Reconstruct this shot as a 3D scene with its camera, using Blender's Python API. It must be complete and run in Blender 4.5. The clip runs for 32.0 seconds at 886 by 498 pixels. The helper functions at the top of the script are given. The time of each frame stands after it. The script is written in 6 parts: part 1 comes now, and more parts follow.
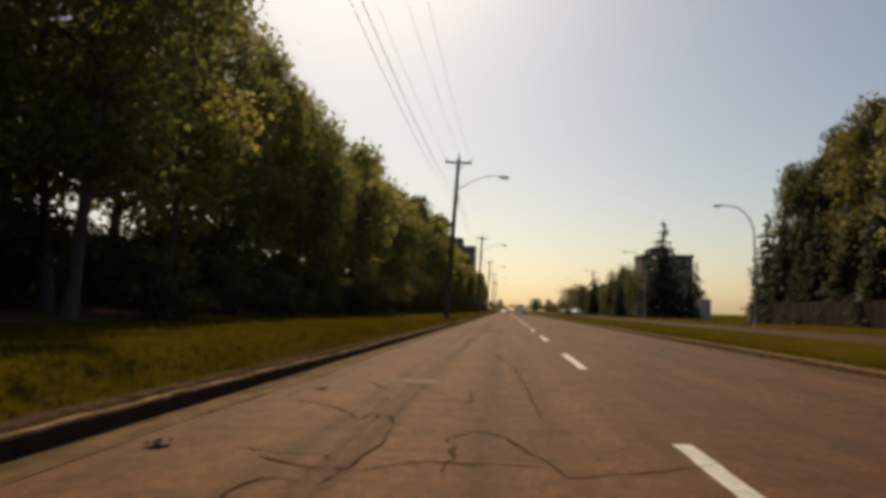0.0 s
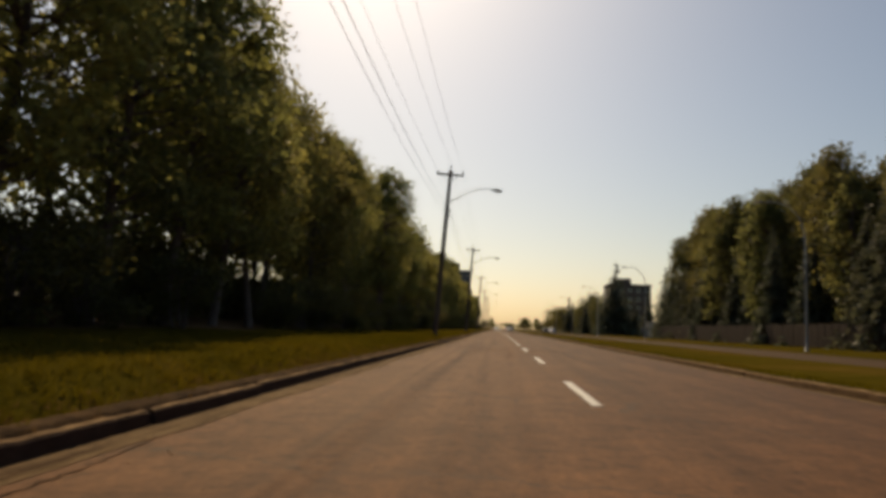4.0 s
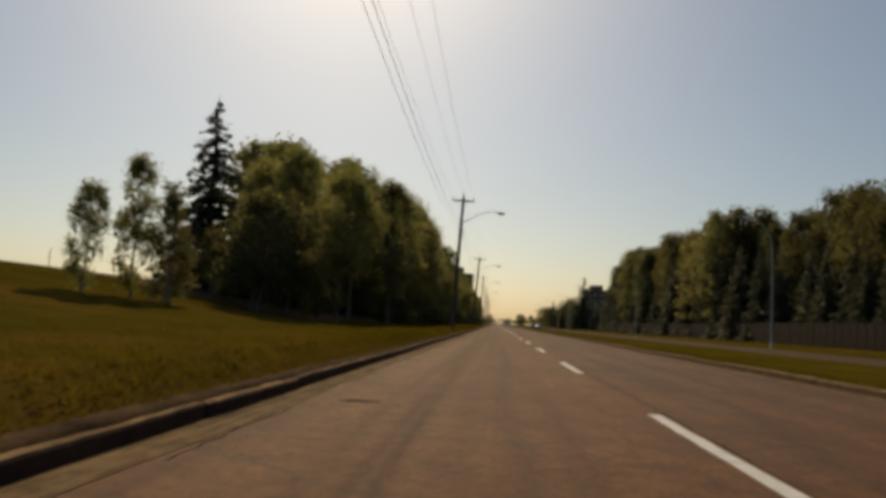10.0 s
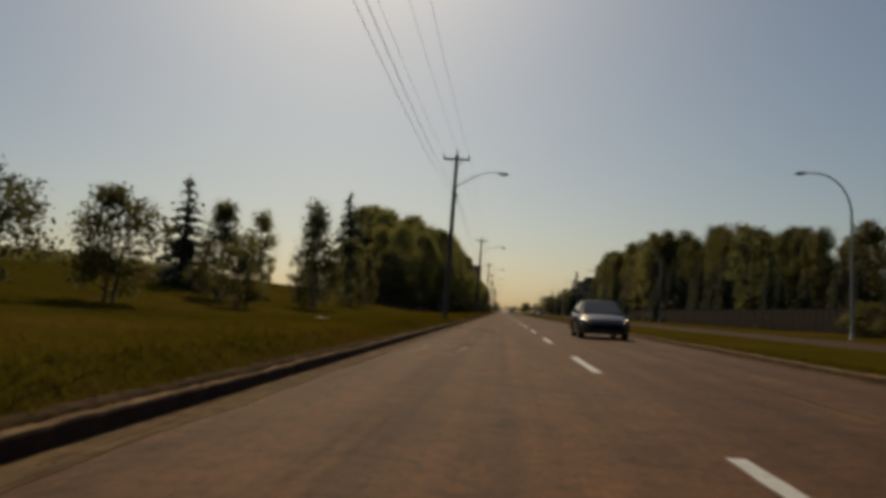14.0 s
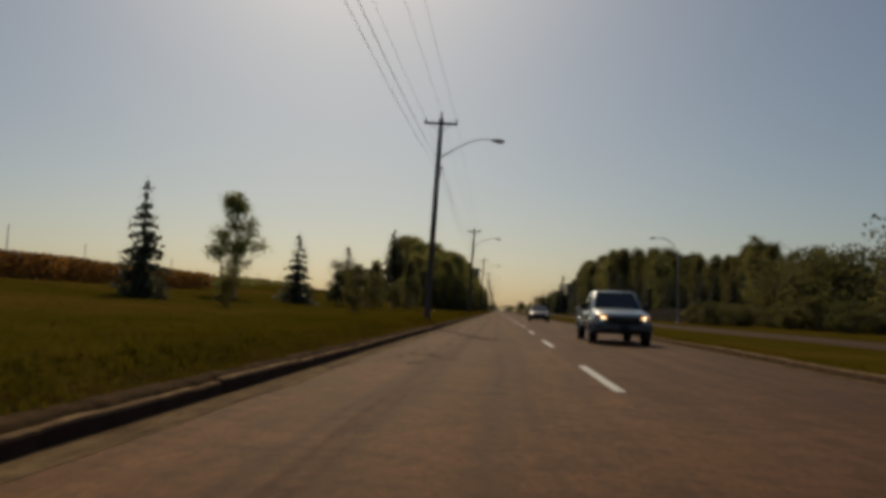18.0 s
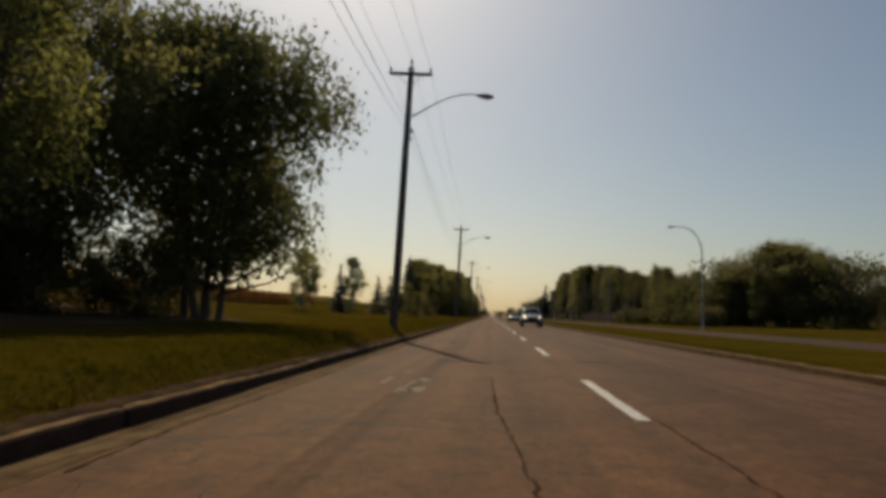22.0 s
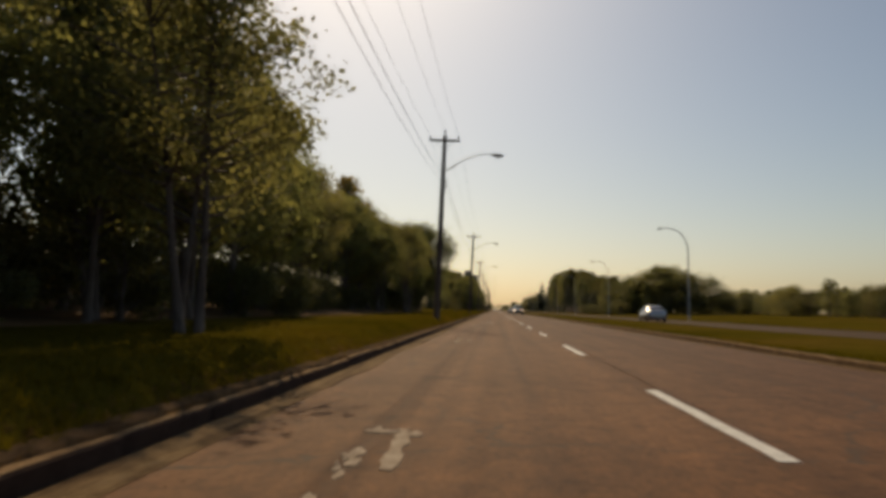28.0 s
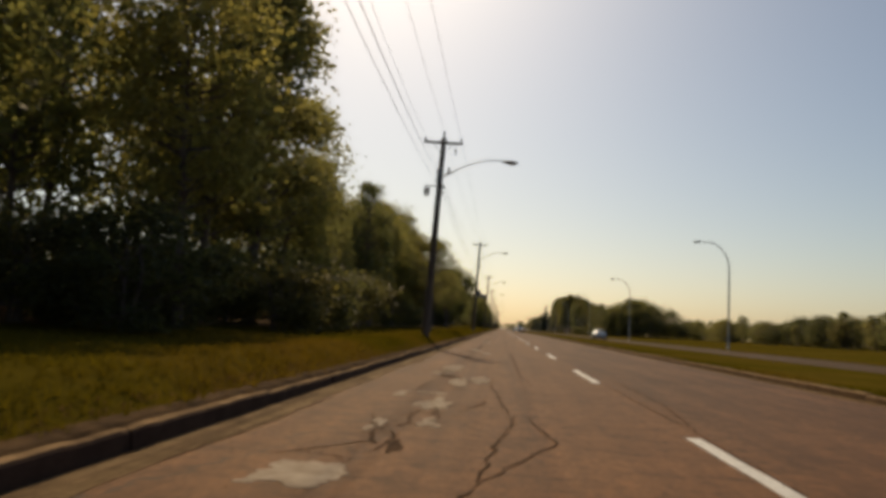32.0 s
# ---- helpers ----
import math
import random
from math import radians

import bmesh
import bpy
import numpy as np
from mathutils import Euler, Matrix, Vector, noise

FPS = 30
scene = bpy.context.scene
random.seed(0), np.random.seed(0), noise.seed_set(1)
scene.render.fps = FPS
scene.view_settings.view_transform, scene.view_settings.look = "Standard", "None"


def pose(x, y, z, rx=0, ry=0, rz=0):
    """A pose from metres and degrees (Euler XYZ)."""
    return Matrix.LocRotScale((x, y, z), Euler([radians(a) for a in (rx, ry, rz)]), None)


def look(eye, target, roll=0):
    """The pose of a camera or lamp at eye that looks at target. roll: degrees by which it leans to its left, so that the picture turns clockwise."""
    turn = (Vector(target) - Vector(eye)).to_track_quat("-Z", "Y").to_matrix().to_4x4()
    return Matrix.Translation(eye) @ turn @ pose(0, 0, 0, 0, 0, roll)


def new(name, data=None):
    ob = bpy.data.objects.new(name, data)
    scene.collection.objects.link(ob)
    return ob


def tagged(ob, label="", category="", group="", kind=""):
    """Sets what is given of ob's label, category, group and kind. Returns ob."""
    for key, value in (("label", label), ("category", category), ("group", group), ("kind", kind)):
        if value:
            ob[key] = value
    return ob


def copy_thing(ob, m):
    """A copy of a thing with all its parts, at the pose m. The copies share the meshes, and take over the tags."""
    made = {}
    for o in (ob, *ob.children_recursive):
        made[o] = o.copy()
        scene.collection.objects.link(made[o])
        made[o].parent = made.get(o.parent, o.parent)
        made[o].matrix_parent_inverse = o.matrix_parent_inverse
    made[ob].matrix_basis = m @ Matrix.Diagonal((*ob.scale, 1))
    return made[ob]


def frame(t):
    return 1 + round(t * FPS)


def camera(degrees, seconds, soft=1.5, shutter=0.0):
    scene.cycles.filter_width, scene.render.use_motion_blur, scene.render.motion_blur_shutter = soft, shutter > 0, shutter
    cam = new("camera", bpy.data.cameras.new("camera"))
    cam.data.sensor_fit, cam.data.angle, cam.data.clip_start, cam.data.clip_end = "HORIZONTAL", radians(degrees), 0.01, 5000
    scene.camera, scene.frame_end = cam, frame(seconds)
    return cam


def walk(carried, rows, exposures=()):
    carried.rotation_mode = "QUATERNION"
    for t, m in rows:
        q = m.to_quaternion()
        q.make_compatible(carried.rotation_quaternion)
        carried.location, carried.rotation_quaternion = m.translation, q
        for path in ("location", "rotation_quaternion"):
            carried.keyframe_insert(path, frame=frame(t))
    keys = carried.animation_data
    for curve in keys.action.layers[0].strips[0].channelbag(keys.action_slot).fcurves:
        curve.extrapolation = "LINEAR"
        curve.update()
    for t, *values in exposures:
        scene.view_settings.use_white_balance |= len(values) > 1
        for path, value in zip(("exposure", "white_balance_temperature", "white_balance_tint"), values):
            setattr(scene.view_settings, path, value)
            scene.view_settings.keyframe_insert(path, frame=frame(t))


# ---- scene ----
cam = camera(60.9, 32.0, soft=4.3, shutter=0.12)
# seconds, x, y, z, yaw, pitch, roll of the rear-facing camera on the car
ROWS = [
    (0.0, 0.271, 0.118, 0.961, 4.86, 4.52, 1.19),
    (0.5, 0.308, -5.215, 0.969, 5.53, 5.38, 0.44),
    (1.0, 0.351, -10.560, 0.978, 5.18, 5.40, 2.56),
    (1.5, 0.340, -15.917, 0.966, 4.69, 5.07, 1.57),
    (2.0, 0.325, -21.295, 0.938, 4.82, 5.63, 2.65),
    (2.5, 0.303, -26.668, 0.933, 4.30, 5.88, 3.14),
    (4.5, 0.267, -47.650, 0.943, 4.14, 5.84, 1.62),
    (5.0, 0.239, -52.841, 0.949, 3.63, 6.11, 1.86),
    (5.5, 0.208, -58.034, 0.955, 4.20, 5.39, 2.44),
    (6.0, 0.185, -63.232, 0.969, 3.89, 4.82, 2.82),
    (6.5, 0.151, -68.474, 0.955, 3.91, 5.44, 2.24),
    (7.0, 0.115, -73.744, 0.948, 4.16, 4.98, 2.50),
    (7.5, 0.078, -79.017, 0.959, 3.81, 5.18, 2.98),
    (8.0, 0.029, -84.326, 0.965, 3.94, 4.10, 3.11),
    (8.5, -0.053, -89.662, 0.958, 3.32, 3.73, 1.21),
    (9.0, -0.131, -94.988, 0.936, 3.65, 4.81, 1.76),
    (9.5, -0.184, -100.268, 0.927, 3.77, 5.23, 1.38),
    (10.0, -0.205, -105.490, 0.931, 4.17, 5.47, 2.57),
    (10.5, -0.188, -110.665, 0.951, 4.41, 5.05, 2.95),
    (11.0, -0.146, -115.833, 0.963, 4.39, 5.75, 2.89),
    (11.5, -0.109, -121.026, 0.975, 4.01, 5.30, 2.22),
    (12.0, -0.093, -126.299, 0.988, 4.07, 5.53, 1.94),
    (12.5, -0.054, -131.682, 0.944, 4.75, 6.59, 0.60),
    (13.0, -0.031, -137.082, 0.912, 5.02, 6.67, 0.58),
    (13.5, -0.017, -142.444, 0.926, 4.61, 4.53, 2.33),
    (15.5, 0.052, -163.780, 0.935, 4.57, 4.81, 1.92),
    (16.0, 0.085, -169.060, 0.953, 4.27, 5.39, 1.42),
    (16.5, 0.069, -174.364, 0.959, 4.16, 5.08, 2.30),
    (17.0, 0.044, -179.709, 0.960, 3.94, 3.86, 1.27),
    (17.5, 0.047, -185.092, 0.951, 4.40, 4.90, 1.39),
    (18.0, 0.068, -190.488, 0.944, 4.35, 4.48, 2.09),
    (18.5, 0.090, -195.867, 0.952, 4.68, 5.46, 0.89),
    (19.0, 0.129, -201.233, 0.951, 4.45, 4.76, 2.48),
    (19.5, 0.156, -206.601, 0.945, 4.20, 5.93, 1.47),
    (20.0, 0.179, -211.981, 0.961, 4.26, 5.14, 1.80),
    (20.5, 0.181, -217.381, 0.974, 4.58, 5.07, 0.74),
    (21.0, 0.180, -222.835, 0.977, 4.34, 4.57, 3.11),
    (21.5, 0.176, -228.335, 0.947, 3.68, 5.28, 1.73),
    (22.0, 0.160, -233.845, 0.935, 3.63, 4.98, 1.26),
    (22.5, 0.112, -239.350, 0.928, 3.89, 4.73, 1.75),
    (23.0, 0.063, -244.841, 0.914, 4.27, 4.61, 1.43),
    (23.5, 0.032, -250.317, 0.951, 4.04, 5.70, 2.88),
    (24.0, -0.028, -255.818, 0.998, 3.79, 3.06, 2.21),
    (24.5, -0.103, -261.385, 0.947, 3.40, 4.89, 2.21),
    (25.0, -0.155, -266.978, 0.911, 3.94, 5.99, 1.98),
    (25.5, -0.187, -272.562, 0.939, 3.70, 5.31, 2.70),
    (26.0, -0.252, -278.154, 0.931, 3.46, 6.11, 2.41),
    (26.5, -0.301, -283.764, 0.938, 3.75, 5.20, 0.85),
    (28.5, -0.335, -305.675, 0.955, 3.92, 4.53, 0.68),
    (29.0, -0.339, -311.144, 0.955, 4.43, 5.23, 2.01),
    (29.5, -0.348, -316.617, 0.931, 4.00, 5.19, 4.48),
    (30.0, -0.365, -322.086, 0.906, 3.58, 4.24, 2.75),
    (30.5, -0.340, -327.550, 0.911, 3.88, 5.17, 2.65),
    (31.0, -0.332, -333.004, 0.905, 4.25, 4.16, 2.71),
    (31.5, -0.293, -338.447, 0.921, 4.02, 5.95, 2.91),
    (32.0, -0.265, -343.907, 0.941, 4.71, 5.73, 3.05),
]
walk(cam, [(t, pose(x, y, z, 0, 0, yaw) @ pose(0, 0, 0, 90 + pitch) @ pose(0, 0, 0, 0, 0, roll)) for t, x, y, z, yaw, pitch, roll in ROWS],
     [(0.0, -0.5, 6900, 9), (8.0, -0.5, 6900, 9), (10.0, -0.75, 6700, 6), (12.0, -1.08, 6550, 5), (17.0, -1.2, 6450, 6), (20.0, -1.25, 6400, 6), (22.0, -0.95, 6400, 6), (25.0, -0.65, 6800, 9), (26.0, -0.5, 6800, 8), (29.0, -0.7, 6800, 8), (32.0, -0.5, 6750, 8)])

# ---- light: high hazy sun ahead, a little to the left of the road ----
SUN_ELEVATION, SUN_LEFT = 38.2, 12.8
world = bpy.data.worlds.new("sky")
scene.world = world
world.use_nodes = True
wn = world.node_tree.nodes
sky = wn.new("ShaderNodeTexSky")
sky.sky_type = "NISHITA"
sky.sun_disc = False
sky.sun_elevation = radians(SUN_ELEVATION)
sky.sun_rotation = radians(-SUN_LEFT)
sky.air_density, sky.dust_density, sky.ozone_density = 1.0, 1.4, 0.35
world.node_tree.links.new(sky.outputs[0], wn["Background"].inputs[0])
wn["Background"].inputs[1].default_value = 0.10
sun = new("sun", bpy.data.lights.new("sun", "SUN"))
sun.data.energy, sun.data.angle, sun.data.color = 4.5, radians(0.6), (1.0, 0.76, 0.48)
_to = Vector((-math.sin(radians(SUN_LEFT)) * math.cos(radians(SUN_ELEVATION)), math.cos(radians(SUN_LEFT)) * math.cos(radians(SUN_ELEVATION)), math.sin(radians(SUN_ELEVATION))))
sun.matrix_world = look(_to * 200, (0, 0, 0))

# ---- materials ----
def nodes_of(name):
    m = bpy.data.materials.new(name)
    m.use_nodes = True
    nt = m.node_tree
    return m, nt, nt.nodes["Principled BSDF"]


def noise_node(nt, scale, detail=4.0, rough=0.6, coords="Object", stretch=None, distort=0.0):
    tc = nt.nodes.new("ShaderNodeTexCoord")
    n = nt.nodes.new("ShaderNodeTexNoise")
    n.inputs["Scale"].default_value, n.inputs["Detail"].default_value, n.inputs["Roughness"].default_value = scale, detail, rough
    n.inputs["Distortion"].default_value = distort
    if stretch:
        mp = nt.nodes.new("ShaderNodeMapping")
        mp.inputs["Scale"].default_value = stretch
        nt.links.new(tc.outputs[coords], mp.inputs[0])
        nt.links.new(mp.outputs[0], n.inputs["Vector"])
    else:
        nt.links.new(tc.outputs[coords], n.inputs["Vector"])
    return n


def ramp_node(nt, source, stops):
    r = nt.nodes.new("ShaderNodeValToRGB")
    while len(r.color_ramp.elements) < len(stops):
        r.color_ramp.elements.new(0.5)
    for e, (p, c) in zip(r.color_ramp.elements, stops):
        e.position, e.color = p, (*c, 1)
    nt.links.new(source, r.inputs[0])
    return r


def mix_node(nt, fac, a, b, mode="MIX"):
    x = nt.nodes.new("ShaderNodeMix")
    x.data_type, x.blend_type = "RGBA", mode
    for sock, v in ((x.inputs["Factor"], fac), (x.inputs["A"], a), (x.inputs["B"], b)):
        if hasattr(v, "is_linked"):
            nt.links.new(v, sock)
        elif isinstance(v, tuple):
            sock.default_value = (*v, 1)
        else:
            sock.default_value = v
    return x.outputs["Result"]


def bump(nt, b, height, strength=0.3, dist=0.02):
    n = nt.nodes.new("ShaderNodeBump")
    n.inputs["Strength"].default_value, n.inputs["Distance"].default_value = strength, dist
    nt.links.new(height, n.inputs["Height"])
    nt.links.new(n.outputs[0], b.inputs["Normal"])


def surface(name, dark, light, scale=6.0, rough=0.8, metal=0.0, fine=60.0, bumps=0.25, dist=0.01, coords="Object", stretch=None):
    """Two scales of variation between two colours, with fine relief."""
    m, nt, b = nodes_of(name)
    a = noise_node(nt, scale, 5, 0.6, coords, stretch)
    f = noise_node(nt, fine, 3, 0.7, coords, stretch)
    big = ramp_node(nt, a.outputs[0], [(0.3, dark), (0.7, light)])
    tiny = ramp_node(nt, f.outputs[0], [(0.3, (0.72, 0.72, 0.72)), (0.7, (1.18, 1.18, 1.18))])
    nt.links.new(mix_node(nt, 1.0, big.outputs[0], tiny.outputs[0], "MULTIPLY"), b.inputs["Base Color"])
    b.inputs["Roughness"].default_value, b.inputs["Metallic"].default_value = rough, metal
    bump(nt, b, f.outputs[0], bumps, dist)
    return m


def plain(name, colour, rough=0.5, metal=0.0, coat=0.0):
    m, nt, b = nodes_of(name)
    n = noise_node(nt, 25.0, 3, 0.6)
    r = ramp_node(nt, n.outputs[0], [(0.3, tuple(c * 0.86 for c in colour)), (0.7, tuple(min(1, c * 1.1) for c in colour))])
    nt.links.new(r.outputs[0], b.inputs["Base Color"])
    b.inputs["Roughness"].default_value, b.inputs["Metallic"].default_value = rough, metal
    b.inputs["Coat Weight"].default_value, b.inputs["Coat Roughness"].default_value = coat, 0.08
    return m


def asphalt(name, dark, light, lanes=()):
    m, nt, b = nodes_of(name)
    big = noise_node(nt, 0.35, 6, 0.65)
    long = noise_node(nt, 1.0, 5, 0.6, stretch=(1.6, 0.03, 1))
    fine = noise_node(nt, 24, 6, 0.85)
    stone = noise_node(nt, 240, 2, 0.7)
    c = ramp_node(nt, big.outputs[0], [(0.25, dark), (0.75, light)]).outputs[0]
    c = mix_node(nt, 0.75, c, ramp_node(nt, long.outputs[0], [(0.3, (0.62, 0.60, 0.60)), (0.66, (1.2, 1.2, 1.2))]).outputs[0], "MULTIPLY")
    c = mix_node(nt, 1.0, c, ramp_node(nt, fine.outputs[0], [(0.30, (0.60, 0.58, 0.57)), (0.70, (1.34, 1.33, 1.30))]).outputs[0], "MULTIPLY")
    if lanes:
        # crumbled, blotchy surface and wandering tyre streaks
        blot = noise_node(nt, 2.4, 8, 0.78, distort=0.6)
        c = mix_node(nt, 1.0, c, ramp_node(nt, blot.outputs[0], [(0.30, (0.50, 0.47, 0.45)), (0.50, (1.0, 1.0, 1.0)), (0.68, (1.28, 1.24, 1.17))]).outputs[0], "MULTIPLY")
        crumb = noise_node(nt, 8.5, 7, 0.8, distort=0.4, stretch=(1.3, 0.7, 1))
        c = mix_node(nt, 1.0, c, ramp_node(nt, crumb.outputs[0], [(0.34, (0.62, 0.60, 0.58)), (0.50, (1.0, 1.0, 1.0)), (0.66, (1.26, 1.22, 1.16))]).outputs[0], "MULTIPLY")
        way = noise_node(nt, 1.0, 2, 0.5, stretch=(0, 0.035, 0))
        xyz = nt.nodes.new("ShaderNodeSeparateXYZ")
        nt.links.new(nt.nodes.new("ShaderNodeTexCoord").outputs["Object"], xyz.inputs[0])
        shift = nt.nodes.new("ShaderNodeMath")
        shift.operation = "MULTIPLY_ADD"
        nt.links.new(way.outputs[0], shift.inputs[0])
        shift.inputs[1].default_value = 0.9
        nt.links.new(xyz.outputs[0], shift.inputs[2])
        across = nt.nodes.new("ShaderNodeMapRange")
        across.inputs["From Min"].default_value, across.inputs["From Max"].default_value = lanes
        nt.links.new(shift.outputs[0], across.inputs[0])
        def at(x):
            return (x + 0.45 - lanes[0]) / (lanes[1] - lanes[0])
        lit, worn, dark_lane = (1.0, 1.0, 1.0), (0.60, 0.57, 0.57), (0.70, 0.70, 0.74)
        streaks = ramp_node(nt, across.outputs[0], [(at(-2.62), (0.62, 0.58, 0.55)), (at(-2.42), (0.78, 0.74, 0.70)), (at(-2.25), lit), (at(-2.08), (0.74, 0.71, 0.69)), (at(-1.96), lit), (at(-1.36), lit), (at(-1.22), worn), (at(-1.10), lit), (at(-0.95), lit), (at(-0.80), worn), (at(-0.62), lit), (at(-0.10), lit), (at(0.06), worn), (at(0.22), lit), (at(0.5), lit), (at(1.3), (0.95, 0.95, 0.96)), (at(2.2), dark_lane), (at(4.6), (0.62, 0.62, 0.66))])
        fade = ramp_node(nt, noise_node(nt, 1.0, 4, 0.7, stretch=(1.5, 0.12, 1)).outputs[0], [(0.38, (0.25, 0.25, 0.25)), (0.6, (1, 1, 1))])
        c = mix_node(nt, fade.outputs[0], c, mix_node(nt, 1.0, c, streaks.outputs[0], "MULTIPLY"))
    # cracks: thin lines of a warped cell pattern
    warp = noise_node(nt, 0.8, 4, 0.7)
    tc = nt.nodes.new("ShaderNodeTexCoord")
    add = nt.nodes.new("ShaderNodeVectorMath")
    add.operation = "MULTIPLY_ADD"
    nt.links.new(warp.outputs["Color"], add.inputs[0])
    add.inputs[1].default_value = (1.4, 1.4, 0)
    nt.links.new(tc.outputs["Object"], add.inputs[2])
    v = nt.nodes.new("ShaderNodeTexVoronoi")
    v.feature = "DISTANCE_TO_EDGE"
    v.inputs["Scale"].default_value = 0.17
    nt.links.new(add.outputs[0], v.inputs["Vector"])
    line = ramp_node(nt, v.outputs[0], [(0.0, (0, 0, 0)), (0.006, (1, 1, 1))])
    gate = ramp_node(nt, noise_node(nt, 0.11, 2, 0.5).outputs[0], [(0.46, (1, 1, 1)), (0.56, (0, 0, 0))])
    mask = mix_node(nt, 1.0, line.outputs[0], gate.outputs[0], "LIGHTEN")
    c = mix_node(nt, mask, (0.065, 0.042, 0.028), c)
    nt.links.new(c, b.inputs["Base Color"])
    b.inputs["Roughness"].default_value = 0.82
    b.inputs["Specular IOR Level"].default_value = 0.16
    bump(nt, b, mix_node(nt, 0.5, stone.outputs[0], fine.outputs[0]), 0.35, 0.006)
    return m


def leaf(name, dark, light, glow, share=0.45, rough=0.6):
    """Leaves: diffuse with light passing through; each clump and each tree a little different."""
    m, nt, b = nodes_of(name)
    geo = nt.nodes.new("ShaderNodeNewGeometry")
    info = nt.nodes.new("ShaderNodeObjectInfo")
    n = noise_node(nt, 0.55, 3, 0.6)
    c = ramp_node(nt, geo.outputs["Random Per Island"], [(0.0, dark), (1.0, light)]).outputs[0]
    c = mix_node(nt, 0.8, c, ramp_node(nt, n.outputs[0], [(0.3, (0.7, 0.72, 0.7)), (0.7, (1.25, 1.2, 1.1))]).outputs[0], "MULTIPLY")
    c = mix_node(nt, 1.0, c, ramp_node(nt, info.outputs["Random"], [(0.0, (0.82, 0.88, 0.85)), (1.0, (1.2, 1.1, 0.95))]).outputs[0], "MULTIPLY")
    nt.links.new(c, b.inputs["Base Color"])
    b.inputs["Roughness"].default_value = rough
    b.inputs["Specular IOR Level"].default_value = 0.3
    t = nt.nodes.new("ShaderNodeBsdfTranslucent")
    nt.links.new(mix_node(nt, 1.0, c, glow, "MULTIPLY"), t.inputs["Color"])
    x = nt.nodes.new("ShaderNodeMixShader")
    x.inputs[0].default_value = share
    nt.links.new(b.outputs[0], x.inputs[1])
    nt.links.new(t.outputs[0], x.inputs[2])
    nt.links.new(x.outputs[0], nt.nodes["Material Output"].inputs["Surface"])
    return m


def grass_mat(name, blade=False):
    m, nt, b = nodes_of(name)
    big = noise_node(nt, 0.12, 5, 0.6)
    mid = noise_node(nt, 0.9, 5, 0.7)
    fine = noise_node(nt, 22, 4, 0.75, stretch=(1, 0.6, 1))
    k = 1.0 if blade else 0.82
    c = ramp_node(nt, big.outputs[0], [(0.28, (0.074 * k, 0.063 * k, 0.006)), (0.5, (0.106 * k, 0.084 * k, 0.010)), (0.72, (0.162 * k, 0.102 * k, 0.020))]).outputs[0]
    c = mix_node(nt, 0.7, c, ramp_node(nt, mid.outputs[0], [(0.28, (0.7, 0.74, 0.7)), (0.72, (1.25, 1.16, 1.05))]).outputs[0], "MULTIPLY")
    c = mix_node(nt, 0.7, c, ramp_node(nt, fine.outputs[0], [(0.25, (0.6, 0.62, 0.6)), (0.75, (1.3, 1.27, 1.2))]).outputs[0], "MULTIPLY")
    nt.links.new(c, b.inputs["Base Color"])
    b.inputs["Roughness"].default_value = 1.0
    b.inputs["Specular IOR Level"].default_value = 0.0
    if blade:
        t = nt.nodes.new("ShaderNodeBsdfTranslucent")
        nt.links.new(mix_node(nt, 1.0, c, (1.25, 1.25, 0.8), "MULTIPLY"), t.inputs["Color"])
        x = nt.nodes.new("ShaderNodeMixShader")
        x.inputs[0].default_value = 0.5
        nt.links.new(b.outputs[0], x.inputs[1])
        nt.links.new(t.outputs[0], x.inputs[2])
        nt.links.new(x.outputs[0], nt.nodes["Material Output"].inputs["Surface"])
    else:
        bump(nt, b, fine.outputs[0], 0.6, 0.04)
    return m


def window_glass(name, tint=(0.02, 0.022, 0.025)):
    m, nt, b = nodes_of(name)
    b.inputs["Base Color"].default_value = (*tint, 1)
    b.inputs["Roughness"].default_value = 0.05
    b.inputs["Specular IOR Level"].default_value = 0.8
    return m


M_ROAD = asphalt("worn_asphalt", (0.113, 0.0512, 0.0200), (0.185, 0.0885, 0.0370), (-3.0, 6.6))
M_ROAD_FAR = asphalt("pale_asphalt", (0.070, 0.044, 0.026), (0.105, 0.068, 0.042))
M_ROAD_FAR.node_tree.nodes["Principled BSDF"].inputs["Specular IOR Level"].default_value = 0.05
M_PATCH = surface("pale_patch", (0.26, 0.20, 0.145), (0.50, 0.42, 0.33), 4.5, 0.85, fine=70)
def matt(m, spec=0.05):
    m.node_tree.nodes["Principled BSDF"].inputs["Specular IOR Level"].default_value = spec
    return m


